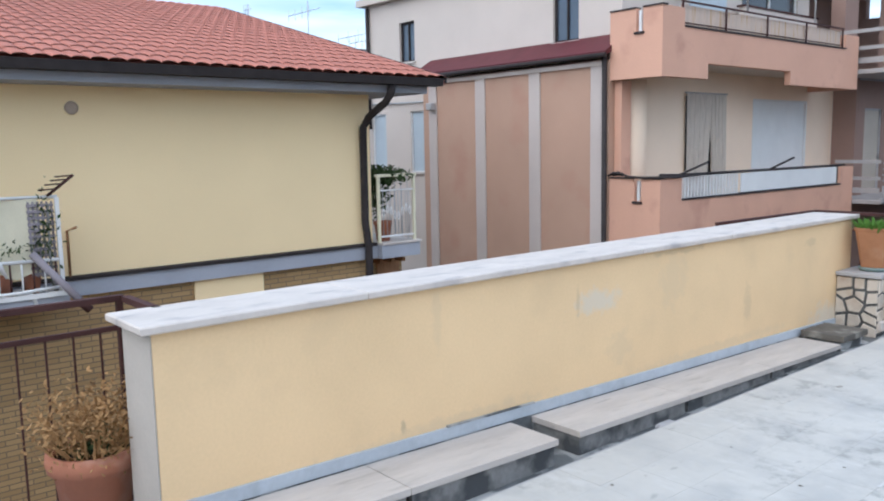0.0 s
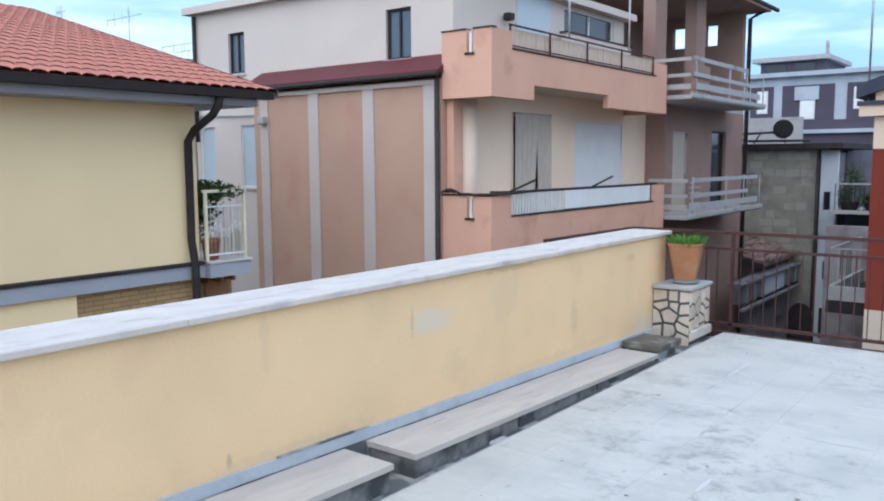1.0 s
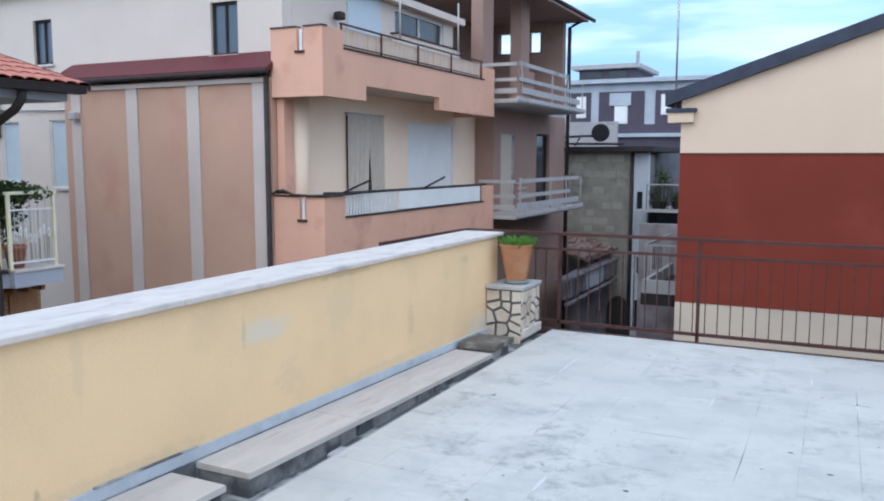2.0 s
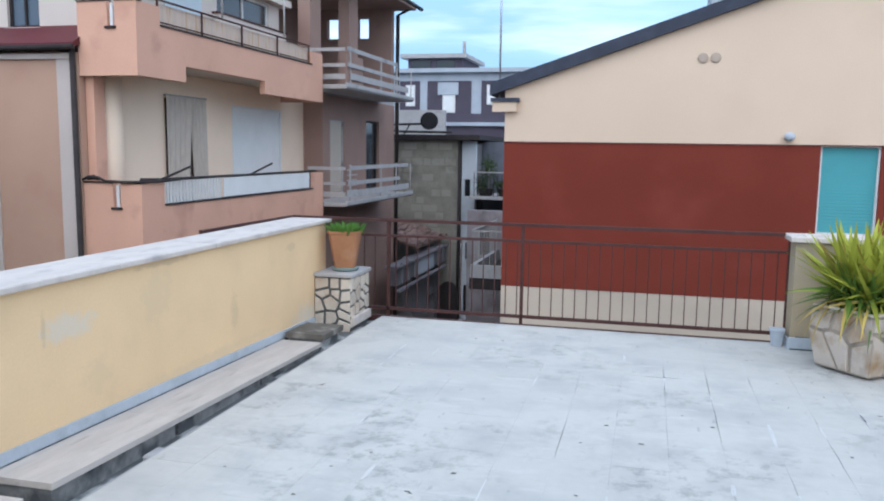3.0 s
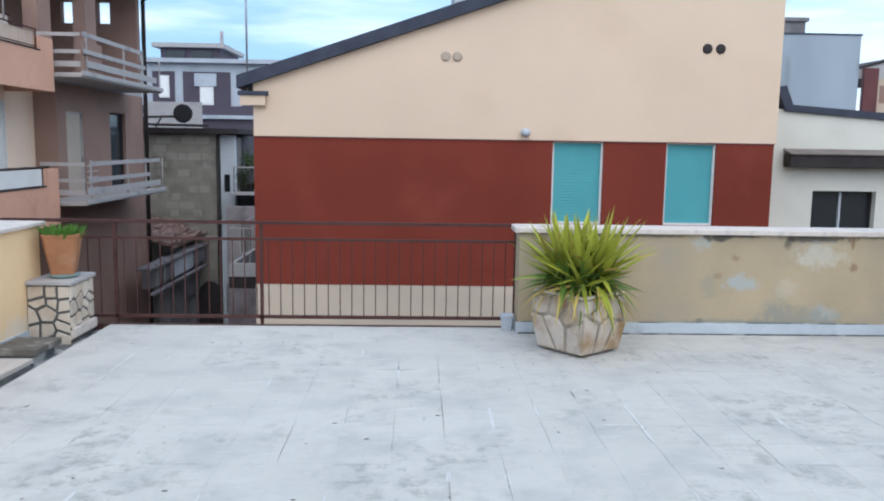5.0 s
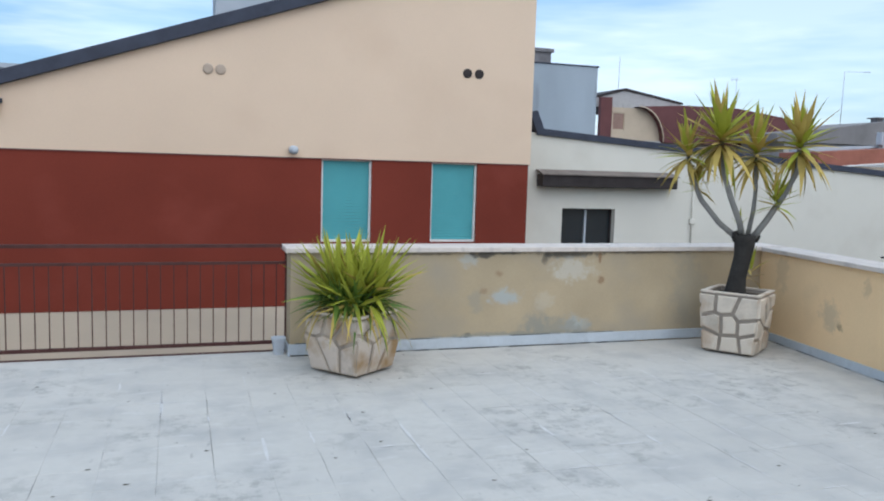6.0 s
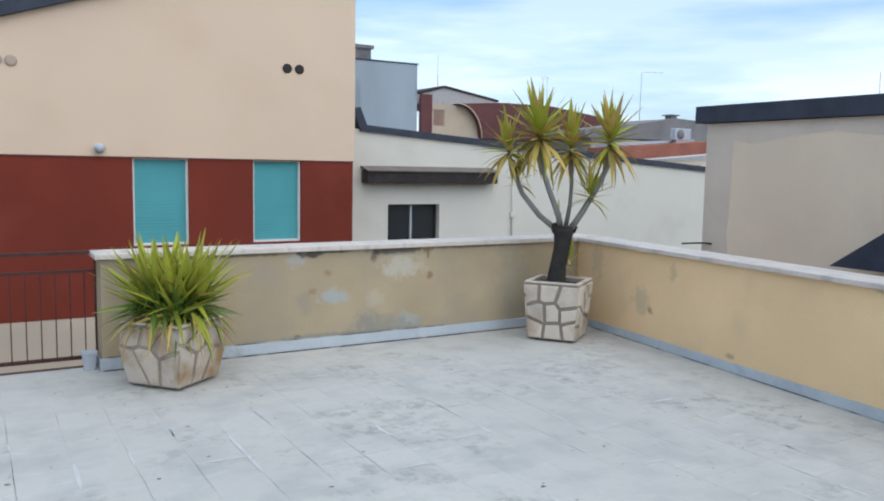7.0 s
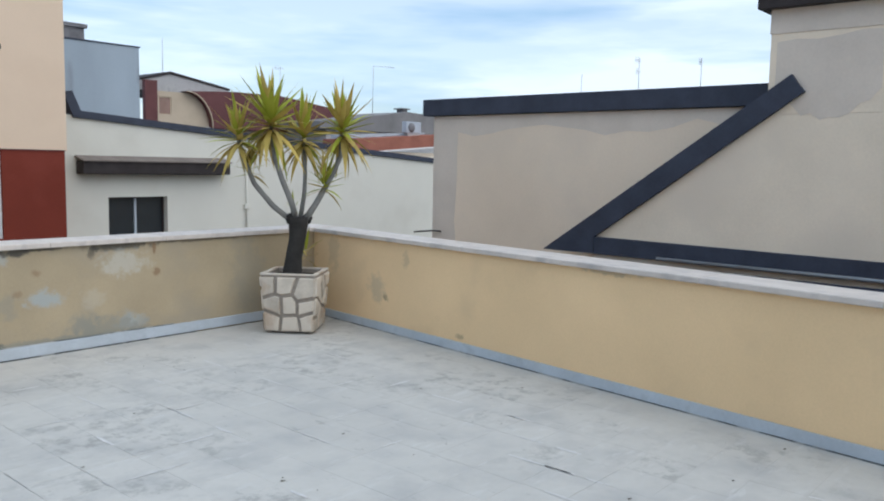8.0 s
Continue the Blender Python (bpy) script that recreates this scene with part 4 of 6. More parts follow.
limbs = (
    ([(-0.05, 1.14, 0), (-0.22, 1.28, -0.05), (-0.40, 1.50, -0.08), (-0.50, 1.73, -0.1), (-0.55, 1.93, -0.1)], 0.030),
    ([(0.0, 1.15, 0), (-0.03, 1.30, -0.1), (-0.13, 1.55, -0.16), (-0.20, 1.76, -0.18), (-0.24, 2.08, -0.18)], 0.032),
    ([(0.05, 1.15, 0.05), (0.09, 1.40, 0.12), (0.10, 1.62, 0.15), (0.08, 1.94, 0.15)], 0.024),
    ([(0.10, 1.14, 0), (0.22, 1.33, 0.02), (0.36, 1.58, 0.05), (0.46, 1.80, 0.06), (0.47, 2.02, 0.06)], 0.033),
)
for pts, r in limbs:
    part("branch", T([tp(u, z, d) for u, z, d in pts], [r * (1.02 - 0.30 * i / (len(pts) - 1)) for i in range(len(pts))], 9), BARK, tree, "smooth grey bare stem")
for u, z, d, n, length, sd in ((-0.555, 1.96, -0.1, 48, 0.41, 1), (-0.24, 2.11, -0.18, 66, 0.50, 2), (0.08, 1.99, 0.15, 48, 0.43, 3), (0.47, 2.07, 0.06, 56, 0.46, 4),
                               (-0.44, 1.68, -0.06, 14, 0.24, 5), (0.29, 1.53, 0.0, 26, 0.29, 6), (-0.02, 1.24, 0.1, 8, 0.16, 7), (0.10, 0.80, 0.12, 10, 0.28, 8)):
    rosette(tree, tp(u, z, d), n, length, sd, -0.85 if n > 40 else -0.3)

# ---- yellow house ----
yel = thing("yellow_house", "pale yellow rendered house with terracotta tile roof", "house")
part("wall", B(-18.0, -10.2, -9.0, 7.22, 0.29, 2.46), YELLOW, yel)
part("base_wall", B(-18.0, -10.22, -9.0, 7.16, -7.0, 0.055), BRICKTAN, yel, "tan brick lower storey")
part("floor_band", B(-18.0, -10.13, -9.0, 7.26, 0.055, 0.245), BANDGREY, yel, "blue-grey painted floor band")
part("ledge", B(-18.0, -10.10, -9.0, 7.24, 0.245, 0.29, bevel=0.006), DARKMETAL, yel, "thin dark ledge")
part("cornice", B(-18.0, -9.62, -9.0, 7.86, 2.46, 2.56), BANDGREY, yel, "blue-grey eaves cornice")
part("panel", B(-10.22, -10.19, 4.42, 5.39, -1.6, 0.05), YELLOW, yel, "pale closed panel in the brick storey")
bm = bmesh.new()
prism(bm, [(-9.62, -9.0, 2.56), (-9.42, -9.0, 2.56), (-9.40, -9.0, 2.665), (-9.62, -9.0, 2.665)], (0, 17.0, 0))
part("gutter", bm, DARKMETAL, yel, "dark metal eaves gutter")
part("downpipe", T([(-9.50, 7.14, 2.58), (-9.51, 7.12, 2.45), (-9.62, 7.10, 2.32), (-9.98, 7.06, 2.13), (-10.11, 7.04, 1.98), (-10.12, 7.04, 0.6), (-10.05, 7.04, 0.25), (-10.05, 7.04, -6.5)], 0.055, 10), DARKMETAL, yel, "dark brown downpipe with a swan neck")
part("vent", lathe(bmesh.new(), [(0.075, 0.0), (0.075, 0.02), (0.04, 0.025)], 16), PALEVENT, yel, "round vent grille").matrix_basis = pose(-10.2, 3.09, 2.21, 0, 90, 0)
K = 0.275
bm = bmesh.new()
prism(bm, [(-9.42, -9.0, 2.66), (-9.42, 8.02, 2.66), (-16.5, 8.02, 2.66 + 7.08 * K), (-16.5, -9.0, 2.66 + 7.08 * K)], (0, 0, -0.08))
roof = part("roof", bm, ROOFTILE_REST, yel)
part("verge_edge", prism(bmesh.new(), [(-9.40, 8.02, 2.60), (-9.40, 8.05, 2.60), (-9.40, 8.05, 2.70), (-9.40, 8.02, 2.70)], (-7.1, 0, 7.1 * K)), DARKMETAL, yel)
part("ridge_slope", prism(bmesh.new(), [(-16.5, -9, 4.55), (-16.5, 8.02, 4.55), (-24, 8.02, 2.6), (-24, -9, 2.6)], (0, 0, -0.08)), REDROOF, yel)


def barrel(bm, x, y, rise, k):
    """One half-round clay tile with its lower end at (x, y)."""
    rows = []
    for s, rr, dz in ((0.0, 0.097, 0.010), (0.42, 0.092, -0.002)):
        px, pz = x - s, rise + s * k + dz
        rows.append([bm.verts.new((px - rr * math.sin(a) * 0.25, y + rr * math.cos(a), pz + rr * 0.36 * math.sin(a))) for a in [math.pi * i / 6 for i in range(7)]])
    for i in range(6):
        f = bm.faces.new((rows[0][i], rows[0][i + 1], rows[1][i + 1], rows[1][i]))
        f.smooth = True
    return bm


tile_bm = barrel(bmesh.new(), 0, 0, 0, K)
tile_me = mesh_from("roof_tile", tile_bm)
tile_me.materials.append(ROOFTILE)
STEP = 0.19
rest = bmesh.new()
for row in range(20):
    x, z = -9.36 - row * 0.36, 2.665 + row * 0.36 * K
    for col in range(70):
        y = 7.93 - col * STEP
        if row < 6 and col < 45:
            t = new("roof_tile", tile_me)
            t.parent = roof
            t.location = (x, y, z)
        else:
            barrel(rest, x, y, z, K)
tagged(part("roof_tiles", rest, ROOFTILE_REST, roof), kind="stuff")

# corner balcony of the yellow house
part("balcony_slab", B(-11.6, -10.02, 7.262, 7.98, 0.05, 0.25), BANDGREY, yel, "blue-grey balcony slab")
part("balcony_floor", B(-11.6, -10.0, 7.262, 8.0, 0.25, 0.285, bevel=0.004), MARBLE, yel)
CREAMPAINT = material("cream_iron_paint", (0.72, 0.68, 0.50), 0.5, vary=0.1, scale=4)
bal = thing("balcony_railing", "cream iron balcony railing on the corner of the yellow house", "railing")
for y0, y1 in ((7.24, 7.28), (7.90, 7.94)):
    part("post", B(-10.10, -10.06, y0, y1, 0.285, 1.26), CREAMPAINT, bal)
part("top_rail", B(-10.11, -10.05, 7.22, 7.96, 1.26, 1.30), CREAMPAINT, bal)
part("bottom_rail", B(-10.095, -10.065, 7.28, 7.90, 0.36, 0.385), WHITEPAINT, bal)
part("middle_rail", B(-10.095, -10.065, 7.28, 7.90, 1.05, 1.07), WHITEPAINT, bal)
for i in range(8):
    y = 7.34 + i * 0.07
    part("baluster", T([(-10.08, y, 0.385), (-10.08, y, 1.05)], 0.006, 6), GALV, bal)
    # forged curls half way up the bars
    z = 0.72 + 0.06 * math.sin(i * 1.3)
    part("scroll", T([(-10.07, y + 0.020 * math.sin(k * 0.9), z + 0.07 * math.cos(k * 0.9) * (1 - k * 0.04)) for k in range(8)], 0.007, 6), WHITEPAINT, bal)
part("side_top_rail", B(-11.55, -10.11, 7.91, 7.95, 1.26, 1.30), CREAMPAINT, bal)
for i in range(8):
    part("baluster", T([(-10.25 - i * 0.16, 7.93, 0.285), (-10.25 - i * 0.16, 7.93, 1.26)], 0.006, 6), GALV, bal)
p = thing("round_pot", "small red clay pot on the balcony", "flower pot", at=(-10.28, 7.47, 0.286))
part("body", lathe(bmesh.new(), [(0.10, 0.0), (0.13, 0.24), (0.145, 0.25), (0.145, 0.30), (0.12, 0.30), (0.11, 0.27)], 20), POT, p)
part("soil", lathe(bmesh.new(), [(0.115, 0.26), (0.115, 0.275)], 20), SOIL, p)


def clump(size, count, seed, leaf_size):
    """Uneven mass of many small leaves."""
    rnd = random.Random(seed)
    bm = bmesh.new()
    for _ in range(count):
        p = Vector([rnd.gauss(0, 0.42) for _ in range(3)])
        if p.length > 1.15:
            p *= 1.0 / p.length
        p = Vector((p.x * size[0], p.y * size[1], p.z * size[2]))
        a, b = Vector([rnd.uniform(-1, 1) for _ in range(3)]).normalized(), Vector([rnd.uniform(-1, 1) for _ in range(3)]).normalized()
        s = leaf_size * rnd.uniform(0.6, 1.3)
        bm.faces.new([bm.verts.new(p + q) for q in (-a * s, b * s * 0.5, a * s, -b * s * 0.5)])
    return bm


hedge = thing("balcony_plant", "dark green shrub filling the corner balcony", "plant", at=(-10.75, 7.72, 0.286))
part("stem", T([(0, 0, 0), (0.02, 0, 0.8)], 0.03), BARK, hedge)
part("foliage", clump((0.75, 0.34, 0.15), 1500, 5, 0.045), HEDGE, hedge).location = (0.05, -0.08, 0.98)
part("lower_foliage", clump((0.5, 0.22, 0.40), 900, 6, 0.045), HEDGE, hedge).location = (0.1, -0.22, 0.72)

part("porch_wall", B(-12.5, -10.6, 7.20, 8.05, -3.0, -0.02), BRICKTAN, yel, "tan brick wall under the corner balcony")
part("porch_shutter", B(-10.6, -10.57, 7.55, 7.98, -1.8, -0.06), WOODBROWN, yel, "brown wooden shutter")
for i in range(3):
    part("porch_beam", B(-10.57, -10.35, 7.45 + i * 0.22, 7.50 + i * 0.22, -0.08, -0.02), WOODBROWN, yel)

# cluttered balcony on the long side
part("balcony_slab", B(-10.13, -9.45, -6.0, 2.72, 0.05, 0.22), BANDGREY, yel, "blue-grey balcony slab with white edge")
part("balcony_edge", B(-9.46, -9.42, -6.0, 2.74, 0.20, 0.25), WHITEPAINT, yel)
rail2 = thing("balcony_railing", "white and brown iron railing of the cluttered balcony", "railing")
for i in range(14):
    part("baluster", T([(-9.52, 2.62 - i * 0.11, 0.22), (-9.52, 2.62 - i * 0.11, 0.58)], 0.01, 6), WHITEPAINT if i % 2 else IRON, rail2)
part("top_rail", T([(-9.52, 2.66, 0.58), (-9.52, 1.0, 0.60)], 0.02), WHITEPAINT, rail2)
part("post", B(-9.55, -9.51, 2.66, 2.70, 0.22, 1.24), WHITEPAINT, rail2)
sheet = thing("plastic_screen", "pale green plastic sheet screen on the balcony", "screen")
bm = bmesh.new()
n = 14
lo = [bm.verts.new((-9.58 + 0.02 * math.sin(i * 1.7), 2.50 - i * 0.12, 0.42 + 0.03 * math.sin(i * 2.1))) for i in range(n)]
hi = [bm.verts.new((-9.58 + 0.015 * math.sin(i * 1.3 + 1), 2.50 - i * 0.12, 1.23 + 0.012 * math.sin(i * 1.9))) for i in range(n)]
for i in range(n - 1):
    bm.faces.new((lo[i], lo[i + 1], hi[i + 1], hi[i])).smooth = True
part("sheet", bm, SHEET, sheet)
part("rod", T([(-9.58, 2.70, 1.245), (-9.58, 0.9, 1.245)], 0.018), WHITEPAINT, sheet)
lattice = thing("lattice_panel", "mauve-grey lattice panel beside the balcony post", "trellis")
for k in range(6):
    part("upright", B(-9.575, -9.56, 2.40 + k * 0.045, 2.42 + k * 0.045, 0.40, 1.20), MAUVE, lattice)
for k in range(12):
    part("lath", B(-9.56, -9.548, 2.39, 2.65, 0.42 + k * 0.066, 0.45 + k * 0.066), MAUVE, lattice)
for y, z, w in ((2.05, 0.60, 0.12), (2.34, 0.24, 0.10), (1.82, 0.27, 0.16)):
    rag = thing("cloth_rag", "white rag tied over the balcony rail", "rag")
    part("cloth", T([(-9.50, y - w, z), (-9.46, y - w * 0.3, z + 0.03), (-9.45, y + w * 0.2, z - 0.02), (-9.46, y + w * 0.7, z - 0.16)], [0.018, 0.03, 0.028, 0.012], 7), WHITEPAINT, rag)
low_pipe = thing("white_pipe", "white pipe lying along the balcony edge", "pipe")
part("run", T([(-9.44, 2.70, 0.30), (-9.43, 2.2, 0.275), (-9.43, 1.0, 0.27)], 0.018), WHITEPAINT, low_pipe)
vine = thing("climbing_plant", "sparse dark climber on the balcony corner post", "plant", at=(-9.53, 2.60, 0.22))
part("stem", T([(0, 0, 0), (0.02, -0.03, 0.4), (-0.01, 0.0, 0.95)], 0.012), BARK, vine)
part("foliage", clump((0.07, 0.16, 0.62), 240, 8, 0.028), HEDGE, vine).location = (0, -0.03, 0.62)
part("tendril", clump((0.05, 0.42, 0.10), 60, 9, 0.03), HEDGE, vine).location = (0.03, -0.35, 0.50)
rack = thing("drying_rack", "brown folding drying rack fixed above the balcony post", "drying rack")
part("arm", T([(-9.58, 2.60, 1.25), (-9.40, 2.83, 1.47)], 0.016), IRON, rack)
for k in (0.35, 0.6, 0.8, 0.98):
    a = Vector((-9.58, 2.60, 1.25)).lerp(Vector((-9.40, 2.83, 1.47)), k)
    part("rung", T([a, a + Vector((-0.02, -0.17, -0.01))], 0.008), IRON, rack)
pole = thing("wash_line_bracket", "brown iron wash-line bracket standing by the balcony", "bracket")
part("upright", T([(-10.12, 2.92, 0.29), (-10.12, 2.92, 0.82), (-10.05, 3.01, 0.86)], 0.016), WOODBROWN, pole)
arm = thing("folding_awning", "brown folding awning arm leaning from the balcony", "awning")
part("arm", T([(-9.52, 2.40, 0.66), (-9.2, 2.80, 0.10)], 0.042), MAUVE, arm)
part("joint", T([(-9.2, 2.74, 0.16), (-9.18, 2.84, 0.05)], 0.045), IRON, arm)
for y, k, leafy in ((2.42, 0.8, 31), (2.12, 1.0, 32), (1.80, 0.9, 33), (1.5, 1.0, 34)):
    pp = thing("round_pot", "red clay pot with dark greenery behind the balcony railing", "flower pot", at=(-9.72, y, 0.22))
    part("body", lathe(bmesh.new(), [(0.09 * k, 0.0), (0.125 * k, 0.20), (0.135 * k, 0.21), (0.135 * k, 0.24), (0.11 * k, 0.24)], 18), POT, pp)
    part("foliage", clump((0.13, 0.15, 0.12), 120, leafy, 0.025), HEDGE, pp).location = (0, 0, 0.30)

# pot with dry succulent by the parapet end
p = thing("round_pot", "large terracotta pot with dry ochre succulent by the parapet", "flower pot", at=(-4.16, 1.36, -0.099))
part("body", lathe(bmesh.new(), [(0.13, 0.0), (0.175, 0.36), (0.20, 0.37), (0.208, 0.41), (0.20, 0.455), (0.18, 0.455), (0.165, 0.40)], 32), POT, p)
part("soil", lathe(bmesh.new(), [(0.172, 0.40), (0.172, 0.42)], 24), SOIL, p)
tagged(part("stalk_tuft", tufts(110, 0.15, 0.24, 5, 0.9, 0.004, 0.41), DRYPLANT, p, "dry brown stalks"), kind="stuff")
part("foliage", clump((0.30, 0.30, 0.23), 2200, 6, 0.015), DRYPLANT, p, "ochre fleshy leaves").location = (0, 0, 0.56)
part("lower_foliage", clump((0.17, 0.17, 0.08), 260, 16, 0.02), HEDGE, p, "dark green lower leaves").location = (0.02, 0.02, 0.46)

# ---- pink house with balconies ----
pk = thing("pink_house", "salmon and cream rendered house with pilaster strips and balconies", "house")
part("side_wall", B(-15.82, -10.2, 12.8, 13.24, -7.0, 3.27), PINK, pk, "salmon rendered side wall")
for x0, x1 in ((-15.58, -15.30), (-13.93, -13.62), (-12.27, -11.96), (-10.62, -10.32)):
    part("pilaster", B(x0, x1, 12.765, 12.798, -7.0, 3.25), STRIPE, pk, "pale grey pilaster strip")
part("eaves_strip", prism(bmesh.new(), [(-10.15, 12.62, 3.42), (-10.15, 12.62, 3.34), (-10.15, 13.25, 3.56), (-10.15, 13.25, 3.80)], (-5.9, 0, 0)), REDROOF, pk, "dark red sheet roof strip")
part("eaves_gutter", T([(-10.13, 12.60, 3.34), (-16.05, 12.60, 3.34)], 0.045), DARKMETAL, pk)
part("cornice_strip", B(-15.85, -10.30, 12.74, 12.762, 3.16, 3.25, bevel=0.004), STRIPE, pk, "pale strip under the eaves")
part("downpipe", T([(-10.25, 12.72, 3.32), (-10.22, 12.72, -6.9)], 0.05), DARKMETAL, pk, "dark brown downpipe")
holes = ((-17.3, -16.68, 3.85, 4.85), (-12.02, -11.33, 3.78, 4.82), (-18.6, -17.98, 1.15, 2.58), (-16.92, -16.30, 1.05, 2.6))
part("upper_wall", wall(bmesh.new(), "y", 13.25, 0.3, -18.75, -10.25, -7.0, 5.45, holes), PALEPINK, pk, "pale pink upper wall")
part("upper_block", B(-18.70, -10.56, 13.56, 20.8, 3.3, 5.34), PALEPINK, pk)
part("roof_edge", prism(bmesh.new(), [(-10.0, 13.05, 5.36), (-18.95, 13.05, 5.45), (-18.95, 13.05, 5.62), (-10.0, 13.05, 5.53)], (0, 8.0, 0)), PALEPINK, pk)
for x0, x1, z0, z1 in holes[:2]:
    window(pk, "y", 13.25, x0, x1, z0, z1, DARKMETAL, BLUEGLASS, 0.12, 0.05, mullion=DARKMETAL, sill=MARBLE)
for x0, x1, z0, z1 in holes[2:]:
    window(pk, "y", 13.25, x0, x1, z0, z1, WHITEPAINT, SHUTTER_B, 0.08, 0.03, slats=18, sill=MARBLE)
part("annex_downpipe", T([(-18.62, 13.18, 5.4), (-18.62, 13.18, 2.2)], 0.05), DARKMETAL, pk)
part("cable", T([(-18.7, 13.2, 2.85), (-15.6, 13.2, 2.80)], 0.02), GALV, pk)
part("wall_lantern", B(-15.5, -15.3, 12.6, 12.76, 2.55, 2.72, bevel=0.02), CONCRETE, pk)
# front with balconies
front = ((15.35, 16.75, 0.1, 2.68), (18.1, 20.75, 0.1, 2.65))
part("front_wall", wall(bmesh.new(), "x", -10.195, -0.25, 13.25, 22.5, -0.05, 3.27, front), WARMCREAM, pk, "cream front wall")
# dark sheet that stands for the unlit room behind the openings
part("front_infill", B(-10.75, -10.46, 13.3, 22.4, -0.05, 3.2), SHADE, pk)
part("corner_pilaster", B(-10.185, -10.02, 12.95, 13.24, 0.07, 2.865), PEACH, pk)
part("rounded_corner", lathe(bmesh.new(), [(0.28, 0.0), (0.28, 2.9)], 24, -10.22, 13.55), WARMCREAM, pk)
window(pk, "x", -10.195, 18.1, 20.75, 0.12, 2.65, WHITEPAINT, SHUTTER_W, 0.06, 0.05, slats=30, sign=1)
curtain = thing("door_curtain", "beige-grey cloth curtain parted over the balcony door", "curtain")
for y_top, y_low in (((15.30, 16.18), (15.30, 16.02)), ((16.18, 16.80), (16.30, 16.80))):
    cl = bmesh.new()
    n, rows = 26, []
    for k in range(7):
        v = k / 6
        open_at = max(0.0, v - 0.25) / 0.75
        a, b = (y_top[i] + (y_low[i] - y_top[i]) * open_at for i in (0, 1))
        rows.append([cl.verts.new((-10.12 + (0.012 + 0.035 * v) * math.sin(i * 1.1) + 0.01 * math.sin(i * 2.3 + v), a + (b - a) * i / (n - 1), 2.70 - 2.05 * v)) for i in range(n)])
    for r0, r1 in zip(rows, rows[1:]):
        for i in range(n - 1):
            cl.faces.new((r0[i], r0[i + 1], r1[i + 1], r1[i])).smooth = True
    part("cloth", cl, CURTAIN, curtain)
part("curtain_rod", T([(-10.13, 15.25, 2.71), (-10.13, 16.85, 2.71)], 0.02), GREYRAIL, pk)


def balcony(z_low, z_top, z_rail, notch):
    """Peach balcony: solid side with a slot, stepped front with an opening that holds a railing."""
    part("balcony_side", wall(bmesh.new(), "y", 12.81, 0.12, -10.19, -9.03, z_low, z_top, ((-9.60, -9.45, z_top - 0.42, z_top),)), PEACH, pk, "peach balcony side with a narrow slot")
    part("balcony_side_cap", B(-9.45, -9.01, 12.79, 12.95, z_top, z_top + 0.025), DARKMETAL, pk)
    part("balcony_side_cap", B(-10.19, -9.60, 12.79, 12.95, z_top, z_top + 0.025), DARKMETAL, pk)
    part("slot_sill", B(-9.63, -9.42, 12.775, 12.81, z_top - 0.46, z_top - 0.42), DARKMETAL, pk)
    part("slot_baluster", B(-9.56, -9.50, 12.84, 12.88, z_top - 0.42, z_top - 0.04), WHITEPAINT, pk)
    hs = [(13.50, 20.15, z_rail, z_top + 1)]
    if notch:
        hs.append((14.30, 17.53, z_low - 1, z_low + 0.29))
    part("balcony_front", wall(bmesh.new(), "x", -9.03, -0.14, 12.93, 20.85, z_low, z_top, hs), PEACH, pk, "peach balcony front")
    part("balcony_end", B(-10.19, -9.17, 20.73, 20.85, z_low, z_top), PEACH, pk)
    part("balcony_floor", B(-10.19, -9.17, 12.94, 20.72, z_low + 0.30, z_low + 0.42), BOUNCE_FLOOR, pk)
    part("balcony_rail_sill", B(-9.19, -9.01, 13.50, 20.15, z_rail, z_rail + 0.03), DARKMETAL, pk)


balcony(2.87, 4.12, 3.78, True)
balcony(-0.35, 1.02, 0.60, False)
low_rail = thing("balcony_railing", "dark-topped white balcony railing of the pink house", "railing")
part("top_rail", T([(-9.1, 12.9, 1.09), (-9.1, 13.5, 1.07), (-9.1, 20.5, 1.06)], 0.028), DARKMETAL, low_rail)
cable = thing("slack_cable", "slack black cable draped along the balcony top", "cable")
part("run", T([(-10.18, 12.77, 1.07), (-10.05, 12.76, 1.13), (-9.86, 12.76, 1.12), (-9.72, 12.77, 1.055), (-9.35, 12.77, 1.045), (-9.02, 12.80, 1.055), (-8.97, 13.2, 1.045), (-8.98, 14.2, 1.08)], 0.024), DARKMETAL, cable)
part("coil", T([(-10.1, 12.80, 1.09), (-9.98, 12.80, 1.12), (-9.86, 12.80, 1.09)], [0.03, 0.045, 0.03]), DARKMETAL, cable)
for i in range(19):
    y = 13.56 + i * 0.11
    part("baluster", B(-9.115, -9.085, y, y + 0.05, 0.63, 1.04), WHITEPAINT, low_rail)
part("sheet", B(-9.11, -9.09, 15.72, 20.08, 0.64, 1.03), SHUTTER_W, low_rail, "pale plastic sheet")
for y in (13.52, 20.1):
    part("post", B(-9.12, -9.08, y, y + 0.03, 0.63, 1.06), DARKMETAL, low_rail)
for y in (14.35, 17.75):
    part("awning_arm", T([(-9.1, y - 0.9, 1.06), (-9.0, y, 1.30)], 0.024), DARKMETAL, low_rail)
up_rail = thing("balcony_railing", "brown iron railing with yellowed screen on the upper balcony", "railing")
part("top_rail", B(-9.12, -9.08, 13.5, 20.15, 4.24, 4.27), IRON, up_rail)
part("bottom_rail", B(-9.11, -9.09, 13.5, 20.15, 3.86, 3.88), IRON, up_rail)
